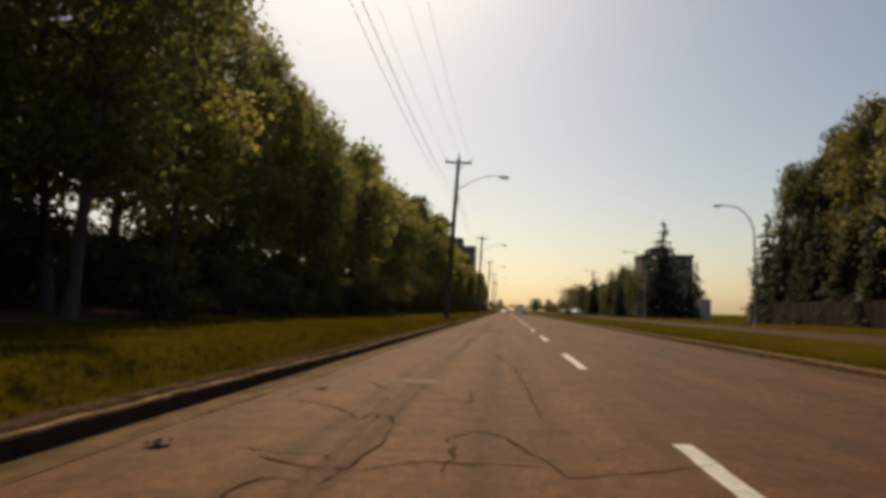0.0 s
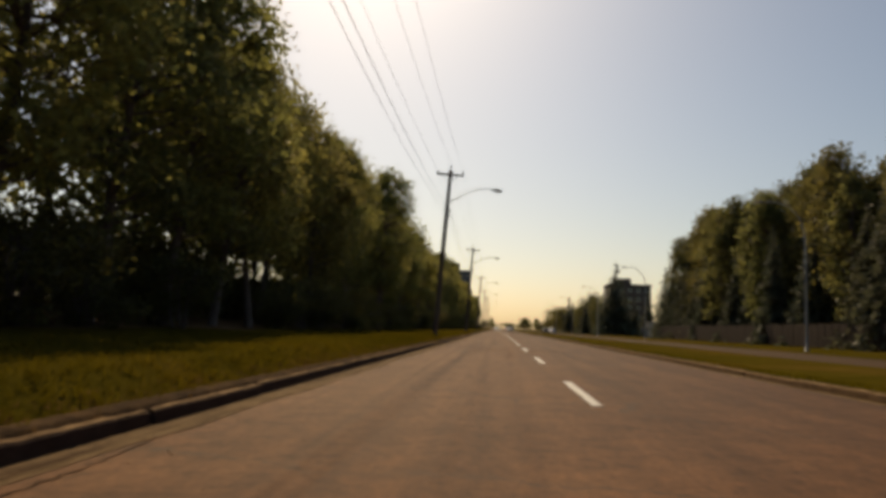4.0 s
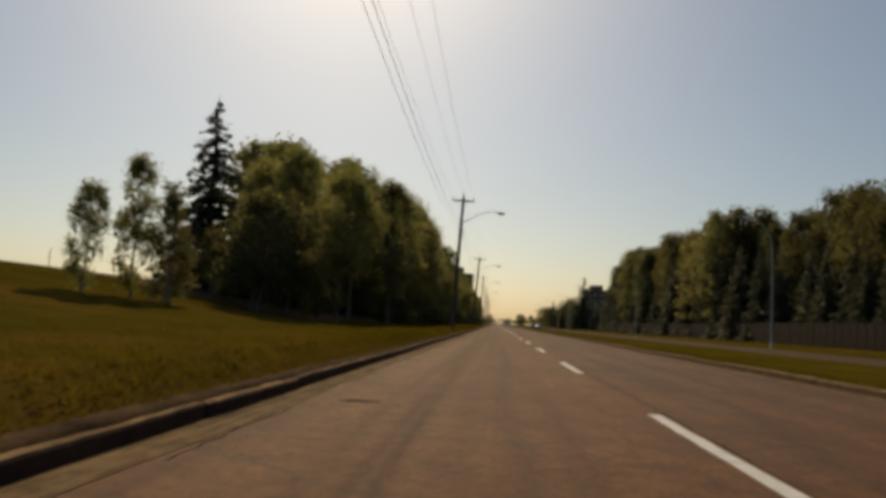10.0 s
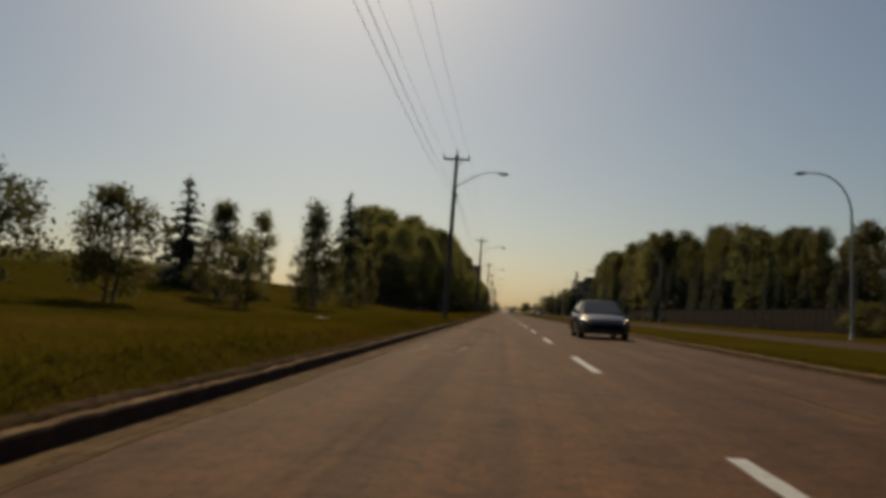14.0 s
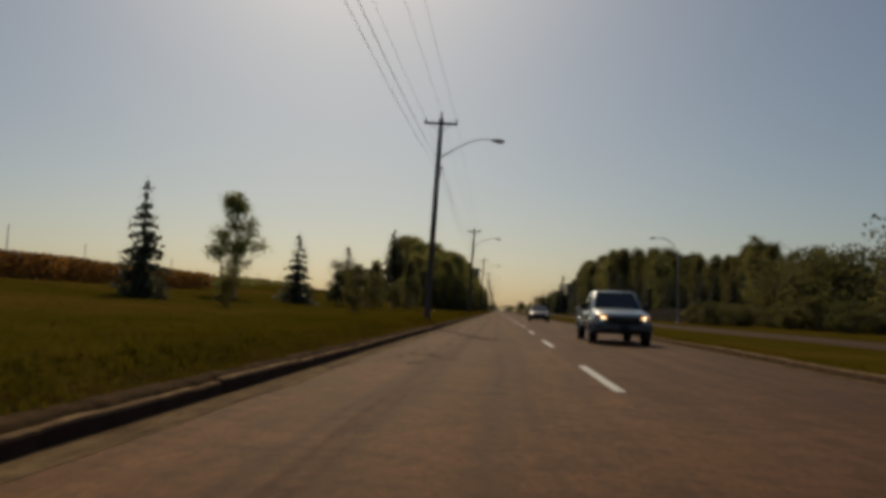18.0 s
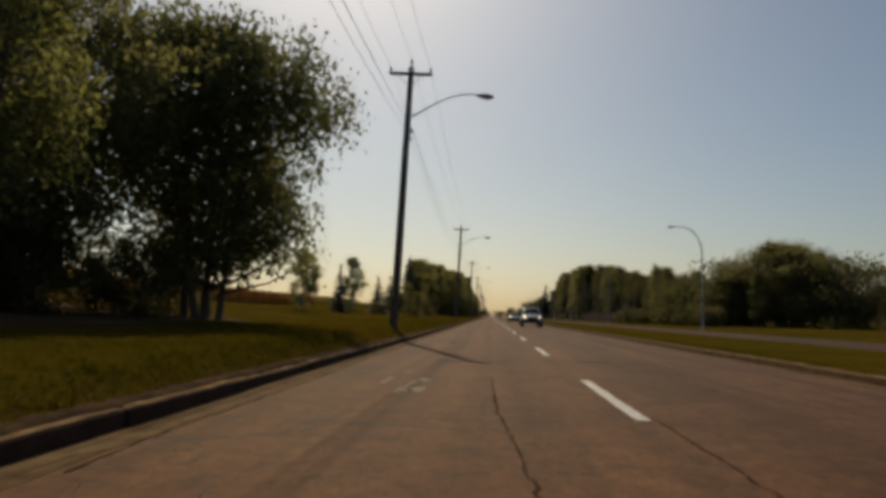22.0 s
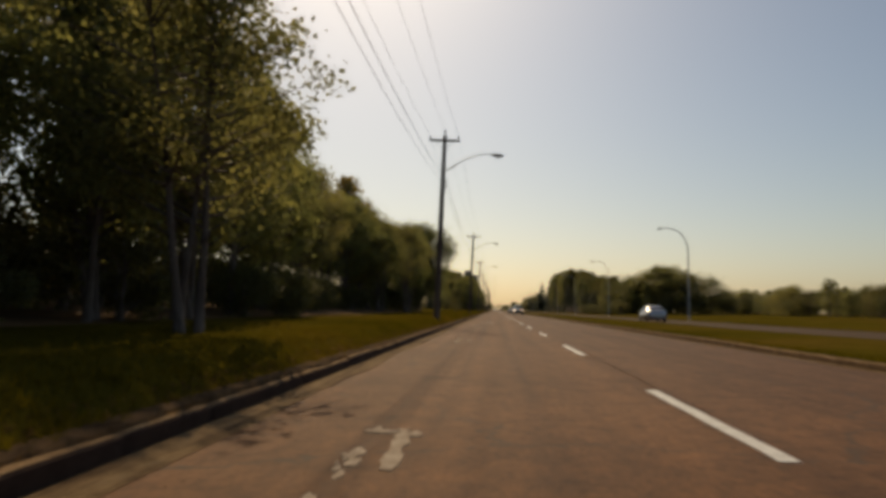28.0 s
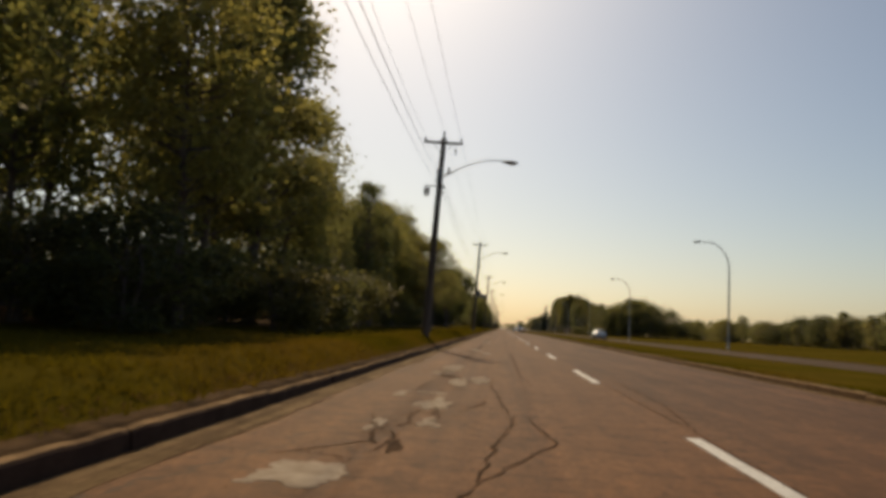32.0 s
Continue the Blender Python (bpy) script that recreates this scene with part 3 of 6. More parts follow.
crack((-1.65, 10.1), (-1.11, 9.1), (-0.87, 8.8))
crack((-0.19, 18), (0.42, 13), (0.56, 8.7), (0.6, 7))
crack((-2.42, -14.4), (-1.62, -15), (-1.1, -15.1), (-0.32, -15.1), (0.55, -15))
# crossarm shadow of the pole at y 2, drawn in tar
crack((-0.85, -11.1), (0.24, -10.7), (1.23, -10.3))
crack((0.88, -0.7), (0.84, -8.7), (0.76, -13.4), (0.75, -15.3), (0.71, -17), (0.6, -19.5))
crack((0.77, -15), (1.14, -15.6), (1.38, -16.5))
crack((-0.5, -61.5), (-0.25, -59.2), (-0.19, -57.9), (-0.12, -56.3), (-0.34, -53.5), (-0.28, -49.1), (-0.26, -46.3))
crack((-1.75, -53.1), (-1.2, -53.2), (-0.52, -52.9))
crack((1.62, -54), (1.59, -55.4), (1.56, -57.1), (1.55, -60.4))
crack((-2.26, -58.8), (-1.85, -58.9), (-1.48, -59.1), (-0.98, -59.2))
crack((-0.15, -254), (-0.15, -252), (-0.19, -250.7), (-0.2, -249.2), (-0.16, -245.8), (-0.13, -242.9))
crack((-1.88, -241.2), (-1.6, -241.5), (-1.29, -241.7))
crack((0.15, -252.2), (0.2, -251.6), (0.27, -250.9))
crack((-0.24, -251), (0.23, -251), (0.59, -250.7))
crack((0.6, -250.7), (0.82, -248.2), (0.9, -246))
crack((-1.85, -269.2), (-1.74, -271.2), (-1.82, -272.2))
crack((-1.03, -273.9), (-0.97, -273), (-0.91, -272.1))
# cast shadow of the lamp arm at y -260, painted as a ribbon
crack((-0.77, -271.1), (-0.02, -271.6), (0.78, -271.9), (1.55, -272))
crack((-0.83, -299.6), (-0.46, -301.2), (-0.08, -302), (0.1, -303.8), (0.31, -304.9), (0.42, -305.4))
crack((-0.44, -304.4), (-0.5, -305.7), (-0.54, -307))
crack((0.69, -305.3), (0.65, -306.2), (0.06, -306.7))
crack((-0.36, -339.3), (-0.12, -338.5), (0.25, -337.4), (0.02, -335.6))
crack((-1.23, -336.1), (-0.75, -334.8), (-0.41, -335.2), (-0.16, -335.1))
crack((-0.6, -331.5), (-0.2, -331.8), (0.11, -331.9))
crack((2.03, -328), (1.99, -333.4), (1.73, -336.1))
crack_or_shadow_line(((-1.14, -307), (-1.13, -310), (-1.36, -314.2), (-1.44, -315.7), (-1.62, -316.3), (-1.56, -317.1), (-1.62, -317.7), (-1.64, -318.1), (-1.75, -319.5)), 0.062, 3070, "wide ragged crack along the broken asphalt edge")
crack((-1.5, -317.3), (-1.05, -317.4), (-0.33, -317.6))
crack((-1.1, -318.5), (-1.45, -320.5), (-0.95, -322.5), (-1.2, -325))
# broken joint between gutter and asphalt
_jr = random.Random(31)
_jy = 20.0
while _jy > -345:
    _jl = _jr.uniform(1.5, 5.0)
    crack_or_shadow_line([(KERB_L + 0.36 + _jr.uniform(-0.06, 0.10), _jy), (KERB_L + 0.36 + _jr.uniform(-0.06, 0.12), _jy - _jl * 0.5), (KERB_L + 0.36 + _jr.uniform(-0.06, 0.1), _jy - _jl)], 0.03, int(-_jy * 7) + 5, "dark broken joint beside the gutter")
    _jy -= _jl + _jr.uniform(3.0, 11.0)
PATCHES = [(-0.92, 10.1, 0.35, 0.8), (-0.42, -244.8, 1.2, 0.12), (-1.28, -327.0, 1.7, 0.46), (-1.16, -328.05, 0.3, 0.3), (-1.42, -328.38, 0.2, 0.34), (-1.5, -328.95, 0.32, 0.2), (-1.25, -328.65, 0.2, 0.14)]
PATCHES += [(-1.2, -313.4, 1.7, 0.34), (-0.74, -316.6, 0.62, 0.36), (-1.76, -273.4, 0.16, 0.22), (-1.24, -273.6, 0.14, 0.26), (-1.3, -266.3, 0.22, 0.7), (-1.44, -339.3, 0.8, 0.6), (-0.95, -331.3, 1.6, 0.35), (-1.0, -335.0, 1.1, 0.4),
           (-1.3, -208.2, 0.3, 0.35), (-0.85, -207.9, 0.2, 0.3), (-0.9, -245.6, 0.8, 0.14), (-0.62, -330.3, 1.4, 0.3)]
for k, (cx, cy, l, w) in enumerate(PATCHES):
    ragged_patch("road_patch", cx, cy, l, w, 0.004, M_PATCH, "pale worn patch where the asphalt surface has broken up", "road patch", 500 + k, 0.5)


def worn_border(cx, cy, length, width, seed, gaps=0.3, slant=0.0):
    """An old repair whose pale filling survives in flakes along its border."""
    rng = random.Random(seed)
    verts, faces = [], []
    n = max(10, int((length + width) * 2 / 0.08))
    for k in range(n):
        t = (k + rng.random()) / n * 2 * (length + width)
        if noise.noise(Vector((t * 0.9, seed, 0.3))) < gaps - 0.5:
            continue
        if t < width:
            px, py, sx, sy = t - width / 2, length / 2, 0.16, 0.11
        elif t < width + length:
            px, py, sx, sy = width / 2, length / 2 - (t - width), 0.075, 0.24
        elif t < 2 * width + length:
            px, py, sx, sy = width / 2 - (t - width - length), -length / 2, 0.16, 0.12
        else:
            px, py, sx, sy = -width / 2, -length / 2 + (t - 2 * width - length), 0.06, 0.24
        px, py = px + rng.gauss(0, 0.03) + slant * py, py + rng.gauss(0, 0.06)
        q = rng.uniform(0.22, 0.85)
        m, o, h = 11, len(verts), 0.0003 * (k % 7)
        ring = []
        for j in range(m):
            a = 2 * math.pi * j / m
            r = q * (1 + 0.55 * noise.noise(Vector((math.cos(a) * 1.7, math.sin(a) * 1.7, seed + k * 3.1))) + rng.uniform(-0.12, 0.12))
            ring.append((px + math.cos(a) * sx * r, py + math.sin(a) * sy * r))
        verts += [(x, y, h) for x, y in ring] + [(x, y, -0.02) for x, y in ring]
        faces += [tuple(range(o, o + m))] + [(o + j, o + (j + 1) % m, o + m + (j + 1) % m, o + m + j) for j in range(m)]
    ob = new("road_patch", mesh_from("road_patch", verts, faces, M_PATCH))
    ob.location = (cx, cy, road_z(cx, cy) + 0.004)
    return tagged(ob, "flaking pale border of an old asphalt repair", "road patch", kind="structure")


worn_border(-1.38, -130.7, 3.3, 0.92, 61, 0.36, 0.06)
worn_border(-1.02, -223.0, 3.2, 0.42, 62, 0.52, 0.07)
worn_border(-0.80, -224.4, 0.5, 0.22, 63, 0.1)
worn_border(-1.14, -296.6, 4.6, 0.26, 64, 0.44, 0.02)
worn_border(-0.85, -246.6, 5.0, 0.6, 65, 0.70, 0.03)
worn_border(-1.25, -276.0, 4.6, 0.34, 66, 0.62)
worn_border(-1.20, -335.5, 4.2, 0.5, 67, 0.60, -0.05)


def broken_surface(cx, cy, length, width, seed, arms=7):
    """Branching dark cracks where a wheel track has begun to break up."""
    rng = random.Random(seed)
    for k in range(arms):
        x, y = cx + rng.uniform(-0.5, 0.5) * width, cy + rng.uniform(-0.5, 0.5) * length
        a = rng.choice((0.0, 0.4, -0.4, 1.3, -1.3)) + rng.uniform(-0.4, 0.4)
        pts = [(x, y)]
        for j in range(rng.randint(3, 6)):
            a += rng.uniform(-0.8, 0.8)
            d = rng.uniform(0.12, 0.4) * (0.5 + abs(math.cos(a)))
            x, y = x + math.sin(a) * d * 0.6, y + math.cos(a) * d
            pts.append((x, y))
        crack_or_shadow_line(pts, rng.uniform(0.016, 0.034), seed * 31 + k, "dark branching crack in the broken asphalt")


broken_surface(-0.95, -324.5, 5.5, 0.7, 71, 7)
broken_surface(-1.0, -331.5, 4.0, 0.7, 72, 9)
broken_surface(-0.9, -337.5, 4.5, 0.7, 73, 9)
broken_surface(-1.0, -318.5, 5.0, 0.8, 74, 3)
broken_surface(-1.5, -175.5, 5.0, 0.8, 75, 8)
broken_surface(-1.25, -207.5, 4.0, 0.9, 76, 8)
broken_surface(-1.3, -266.5, 3.0, 0.6, 77, 6)
broken_surface(-0.35, -247.0, 6.0, 0.5, 78, 7)
broken_surface(-0.6, 7.5, 6.0, 1.2, 79, 8)
# tar-filled hollows; the one at (2.3, -9.1) is a painted lamp head shadow
DARKS = [(-1.84, 8.9, 0.35, 0.2), (0.87, -15.9, 0.25, 0.12), (2.3, -9.1, 0.35, 1.7), (-0.84, -127.8, 0.5, 0.12), (-1.58, -262.6, 0.22, 0.42), (-1.04, -338.1, 0.9, 0.16), (-1.45, -196.3, 0.2, 0.32), (-1.6, -175.0, 0.35, 0.35), (-1.3, -175.2, 0.2, 0.25), (-1.1, -175.7, 0.2, 0.3), (-1.34, -177.6, 0.2, 0.3), (-1.75, -176.2, 0.3, 0.2), (-1.5, -173.6, 0.5, 0.15), (-1.2, -170.5, 0.6, 0.14), (-0.8, -176.4, 0.12, 0.5), (-1.5, -207.0, 0.3, 0.5), (-1.15, -329.8, 0.6, 0.5), (-1.7, -97.0, 0.3, 0.5), (-1.25, -321.0, 0.8, 0.4)]
for k, (cx, cy, l, w) in enumerate(DARKS):
    ragged_patch("road_pothole_fill", cx, cy, l * 0.7, w * 0.65, 0.005, M_TAR, "dark spot on the asphalt, tar-filled hollow or painted shadow", "road patch", 700 + k, 0.85)

# ---- utility poles with street lamps, and their wires ----
POLE_X, ARM_Z = -3.40, 10.2
POLES = [245.0, 195.0, 145.0, 96.0, 46.2, 2.0, -49.4, -102.7, -154.0, -206.1, -260.2, -312.8, -360.0]
LEANS = [2.4, 2.4, 2.4, 2.8, 3.4, 3.6, 2.7, 2.1, 2.1, 2.4, 2.0, 2.3, 2.4]


def utility_pole(equipment=False):
    root = empty("utility_pole")
    tube_part("pole", [(0, 0, -0.6), (0, 0, 0.3), (0.005, 0, 3.5), (-0.006, 0, 7), (0, 0, 10.5)], [0.17, 0.165, 0.15, 0.13, 0.105], M_WOODPOLE, root, 14)
    bm = bmesh.new()
    box(bm, -0.82, 0.82, -0.17, -0.08, ARM_Z - 0.06, ARM_Z + 0.06, 0.008)
    part("crossarm", bm, M_WOODPOLE, root)
    for sx in (-1, 1):
        tube_part("brace", [(sx * 0.48, -0.17, ARM_Z - 0.05), (sx * 0.02, -0.13, ARM_Z - 0.5)], 0.014, M_STEEL, root, 6)
    for px, pz in ((-0.76, ARM_Z + 0.06), (0.76, ARM_Z + 0.06), (0.0, 10.5)):
        py = 0.0 if px == 0 else -0.125
        h = 0.34 if px == 0 else 0.2
        prof = [(0.0, 0.018), (h * 0.35, 0.02), (h * 0.4, 0.055), (h * 0.6, 0.05), (h * 0.65, 0.035), (h * 0.8, 0.048), (h, 0.02)]
        tube_part("insulator", [(px, py, pz + a) for a, r in prof], [r for a, r in prof], M_PORCELAIN, root, 10)
    # curved lamp arm and its luminaire
    pts = []
    for k in range(13):
        t = k / 12
        pts.append((0.08 + 2.50 * t, 0.0, 8.52 + 1.02 * math.sin(t * 1.72) / math.sin(1.45)))
    tube_part("lamp_arm", pts, [0.034 - 0.008 * k / 12 for k in range(13)], M_STEEL, root, 8)
    tube_part("arm_stay", [(0.1, 0, 8.72), (0.55, 0, 8.72)], 0.012, M_STEEL, root, 6)
    head_pts = [(2.52, 0, 9.51), (2.64, 0, 9.52), (2.83, 0, 9.51), (3.06, 0, 9.48), (3.20, 0, 9.47)]
    v, f = tube(head_pts, [0.045, 0.10, 0.15, 0.13, 0.05], 12)
    v = [Vector((p.x, p.y, 9.50 + (p.z - 9.50) * (0.55 if p.z > 9.50 else 0.8))) for p in v]
    head = part("lamp_head", mesh_from("lamp_head", v, f, M_LAMP, True), M_LAMP, root, "grey cobra-head luminaire")
    bm = bmesh.new()
    bmesh.ops.create_uvsphere(bm, u_segments=12, v_segments=6, radius=1, matrix=Matrix.Translation((2.95, 0, 9.43)) @ Matrix.Diagonal((0.16, 0.10, 0.07, 1)))
    part("lens", bm, M_LENS, head, "", True)
    # cable clamp below the arm
    bm = bmesh.new()
    box(bm, 0.10, 0.24, -0.05, 0.05, 7.95, 8.08, 0.01)
    part("cable_clamp", bm, M_STEEL, root)
    bm = bmesh.new()
    box(bm, 0.12, 0.20, -0.04, 0.04, 7.68, 7.78, 0.01)
    part("cable_clamp", bm, M_STEEL, root)
    if equipment:
        bm = bmesh.new()
        box(bm, -0.62, -0.1, -0.03, 0.03, 8.02, 8.08, 0.006)
        part("bracket", bm, M_STEEL, root)
        for px in (-0.58, -0.45):
            tube_part("cutout", [(px, 0, 7.98), (px, 0, 7.9), (px, 0.02, 7.6), (px, 0.02, 7.5)], [0.03, 0.06, 0.05, 0.02], M_PORCELAIN, root, 8)
        bm = bmesh.new()
        box(bm, -0.13, 0.13, -0.26, -0.10, 8.2, 8.9, 0.03)
        part("equipment_box", bm, M_LAMP, root)
        tube_part("arrester", [(0.34, -0.08, 8.6), (0.34, -0.08, 8.72), (0.34, -0.08, 8.98), (0.3, -0.08, 9.05)], [0.02, 0.05, 0.04, 0.015], M_PORCELAIN, root, 8)
        tube_part("arrester", [(0.55, -0.12, 10.0), (0.55, -0.12, 9.8), (0.57, -0.12, 9.6)], [0.02, 0.04, 0.015], M_PORCELAIN, root, 8)
    return tagged(root, "brown wooden utility pole with crossarm and street lamp", "utility pole", "utility poles along the verge")


def pole_pose(i):
    rng = random.Random(40 + i)
    y = POLES[i]
    tall = 0.86 if y == -312.8 else 1.0
    z = ground_z(POLE_X, y) - 0.03
    return pose(POLE_X, y, z - 0.62, rng.uniform(-0.6, 0.6), LEANS[i], rng.uniform(-2, 2)) @ Matrix.Diagonal((1, 1, tall, 1))


first_pole = utility_pole()
first_pole.matrix_basis = pole_pose(0)
for i in range(1, len(POLES)):
    if POLES[i] == -312.8:
        p = utility_pole(True)
        p.matrix_basis = pole_pose(i)
        tagged(p, "wooden utility pole with lamp, switch gear and brackets")
    else:
        copy_thing(first_pole, pole_pose(i))

for i in range(len(POLES) - 1):
    a, b = pole_pose(i), pole_pose(i + 1)
    for px, pz, r, sag, label in ((-0.76, ARM_Z + 0.22, 0.0055, 0.7, "thin bare power line wire"), (0.76, ARM_Z + 0.22, 0.0055, 0.75, "thin bare power line wire"),
                                  (0.0, 10.82, 0.0055, 0.7, "thin bare power line wire"), (0.22, 8.02, 0.009, 0.9, "thick black service cable"), (0.18, 7.72, 0.007, 1.0, "black communication cable")):
        py = 0.0 if px != 0.76 and px != -0.76 else -0.125
        p, q = a @ Vector((px, py, pz)), b @ Vector((px, py, pz))
        pts = [p.lerp(q, k / 14) - Vector((0, 0, 4 * sag * (k / 14) * (1 - k / 14))) for k in range(15)]
        v, f = tube(pts, r, 5)
        tagged(new("overhead_wire", mesh_from("overhead_wire", v, f, M_WIRE, True)), label + " hung between poles", "overhead wire", "wires between the poles")

# ---- steel street lamps beyond the other carriageway ----
LAMPS = [224.0, 168.0, 114.7, 64.5, 9.5, -46.3, -101.0, -159.0, -216.5, -271.5]
LAMP_X = 20.8


def street_lamp():
    root = empty("street_lamp")
    bm = bmesh.new()
    box(bm, -0.16, 0.16, -0.16, 0.16, -0.1, 0.06, 0.02)
    part("base_plate", bm, M_STEEL, root)
    pts = [(0, 0, 0.0), (0, 0, 0.9), (0, 0, 4.0), (0, 0, 7.4)]
    for k in range(1, 11):
        t = radians(9 * k)
        pts.append((-2.1 * (1 - math.cos(t)), 0, 7.4 + 2.55 * math.sin(t)))
    pts.append((-2.7, 0, 9.97))
    n = len(pts)
    tube_part("pole", pts, [0.105, 0.1, 0.085, 0.07] + [0.062 - 0.002 * k for k in range(n - 4)], M_STEEL, root, 12)
    v, f = tube([(-2.55, 0, 9.96), (-2.7, 0, 9.97), (-2.92, 0, 9.95), (-3.2, 0, 9.9), (-3.34, 0, 9.88)], [0.05, 0.1, 0.16, 0.13, 0.05], 12)
    v = [Vector((p.x, p.y, 9.95 + (p.z - 9.95) * 0.65)) for p in v]
    head = part("lamp_head", mesh_from("lamp_head", v, f, M_LAMP, True), M_LAMP, root, "grey cobra-head luminaire")
    bm = bmesh.new()
    bmesh.ops.create_uvsphere(bm, u_segments=12, v_segments=6, radius=1, matrix=Matrix.Translation((-3.05, 0, 9.87)) @ Matrix.Diagonal((0.16, 0.1, 0.06, 1)))
    part("lens", bm, M_LENS, head, "", True)
    return tagged(root, "tall grey steel street lamp with curved arm", "street lamp", "street lamps beside the far carriageway")


lamp0 = street_lamp()
lamp0.matrix_basis = pose(LAMP_X, LAMPS[0], ground_z(LAMP_X, LAMPS[0]))
for y in LAMPS[1:]:
    copy_thing(lamp0, pose(LAMP_X, y, ground_z(LAMP_X, y)))

# ---- trees ----
def leaf_cards(centres, sizes, rng, up=0.0, squash=1.0):
    """Small folded leaf sprays: one bent rhombus each, turned at random."""
    n = len(centres)
    a = rng.normal(size=(n, 3))
    a[:, 2] = a[:, 2] * squash + up
    a /= np.linalg.norm(a, axis=1)[:, None]
    b = rng.normal(size=(n, 3))
    b -= (b * a).sum(1)[:, None] * a
    b /= np.linalg.norm(b, axis=1)[:, None]
    c = np.cross(a, b)
    s = sizes[:, None]
    k = rng.uniform(0.55, 1.0, size=(n, 1))
    verts = np.empty((n, 4, 3))
    verts[:, 0] = centres - b * s * 0.62
    verts[:, 1] = centres - c * s * 0.48 * k + a * s * 0.15
    verts[:, 2] = centres + b * s * 0.62 + a * s * 0.04
    verts[:, 3] = centres + c * s * 0.48 * k + a * s * 0.15
    return verts.reshape(-1, 3), n


def mesh_cards(name, verts, n, material):
    me = bpy.data.meshes.new(name)
    me.vertices.add(n * 4)
    me.vertices.foreach_set("co", verts.astype(np.float32).ravel())
    me.loops.add(n * 4)
    me.loops.foreach_set("vertex_index", np.arange(n * 4, dtype=np.int32))
    me.polygons.add(n)
    me.polygons.foreach_set("loop_start", np.arange(n, dtype=np.int32) * 4)
    me.materials.append(material)
    me.update(calc_edges=True)
    return me


def leafy_tree(name, seed, height, crown_base, width, leaves, size, material, bark, label, category="tree", shape=0.55, stems=1, clumps=46, trunk_r=0.16, loose=0.5, clump=5.2, spread=0.5, core=0.35, cone=False, lump=0.0):
    """A broadleaf tree: tapered trunk, limbs that end in leaf clumps, and a ragged open crown."""
    rng = np.random.default_rng(seed)
    root = empty(name)
    limbs, centres, radii = [], [], []
    trunks = []
    for s in range(stems):
        lean = rng.uniform(-0.09, 0.09, 2) + (rng.uniform(-0.12, 0.12, 2) if stems > 1 else 0)
        off = rng.uniform(-spread, spread, 2) if stems > 1 else np.zeros(2)
        lean = lean + off * 0.05 * (spread > 0.5)
        if cone:
            lean = lean * 0.3
        pts = []
        for k in range(7):
            t = k / 6
            wob = rng.normal(0, 0.10, 2) * t
            pts.append((off[0] + lean[0] * t * height + wob[0], off[1] + lean[1] * t * height + wob[1], -0.25 + t * height * 0.93))
        r0 = trunk_r * (0.8 if stems > 1 else 1)
        trunks.append(tube(pts, [r0 * (1.25 if k == 0 else 1) * (1 - 0.9 * k / 6) + 0.012 for k in range(7)], 7))
        for c in range(clumps // stems):
            t = rng.uniform(0, 1) ** 0.85
            z = crown_base + (height - crown_base) * t
            prof = max(0.18, (1 - ((t - shape) / (1 - shape)) ** 2) ** 0.5 if t > shape else (0.55 + 0.45 * (t / shape) ** 0.8))
            if cone:
                prof = max(0.10, 1 - ((t - shape) / (1 - shape)) ** 1.25 if t > shape else 0.72 + 0.28 * t / shape)
            ang = rng.uniform(0, 2 * math.pi)
            if lump:
                prof *= 1 + lump * 1.6 * noise.noise(Vector((math.cos(ang) * 0.9, math.sin(ang) * 0.9, t * 2.2 + seed * 0.37)))
            rad = width / 2 * prof * rng.uniform(core, 1.0) ** 0.6
            zt = min(0.92, max(0.12, (z - 0.18 * rad - 0.4) / height))
            i = zt / 0.93 * 6
            k0 = min(5, int(i))
            p0 = np.array(pts[k0]) * (1 - (i - k0)) + np.array(pts[k0 + 1]) * (i - k0)
            tip = np.array([p0[0] + math.cos(ang) * rad, p0[1] + math.sin(ang) * rad, z])
            mid = p0 * 0.5 + tip * 0.5 + rng.normal(0, 0.12, 3) + np.array([0, 0, -0.05 * rad])
            limbs.append(tube([tuple(p0), tuple(mid), tuple(tip)], [0.05 * trunk_r / 0.16, 0.03 * trunk_r / 0.16, 0.010], 4, False))
            centres.append(tip)
            radii.append(rng.uniform(0.55, 1.15) * width / clump)
    v, f = join_parts(trunks + limbs)
    part("trunk", mesh_from("trunk", v, f, bark, True), bark, root)
    centres, radii = np.array(centres), np.array(radii)
    pick = rng.choice(len(centres), leaves, p=radii ** 2 / (radii ** 2).sum())
    d = np.clip(rng.normal(size=(leaves, 3)) * loose, -1.05, 1.05) * radii[pick][:, None] * 1.1
    d[:, 2] *= 0.85
    pos = centres[pick] + d
    pos[:, 2] = np.maximum(pos[:, 2], 0.15)
    cv, n = leaf_cards(pos, size * rng.uniform(0.6, 1.35, leaves), rng)
    part("crown", mesh_cards("crown", cv, n, material), material, root)
    return tagged(root, label, category)


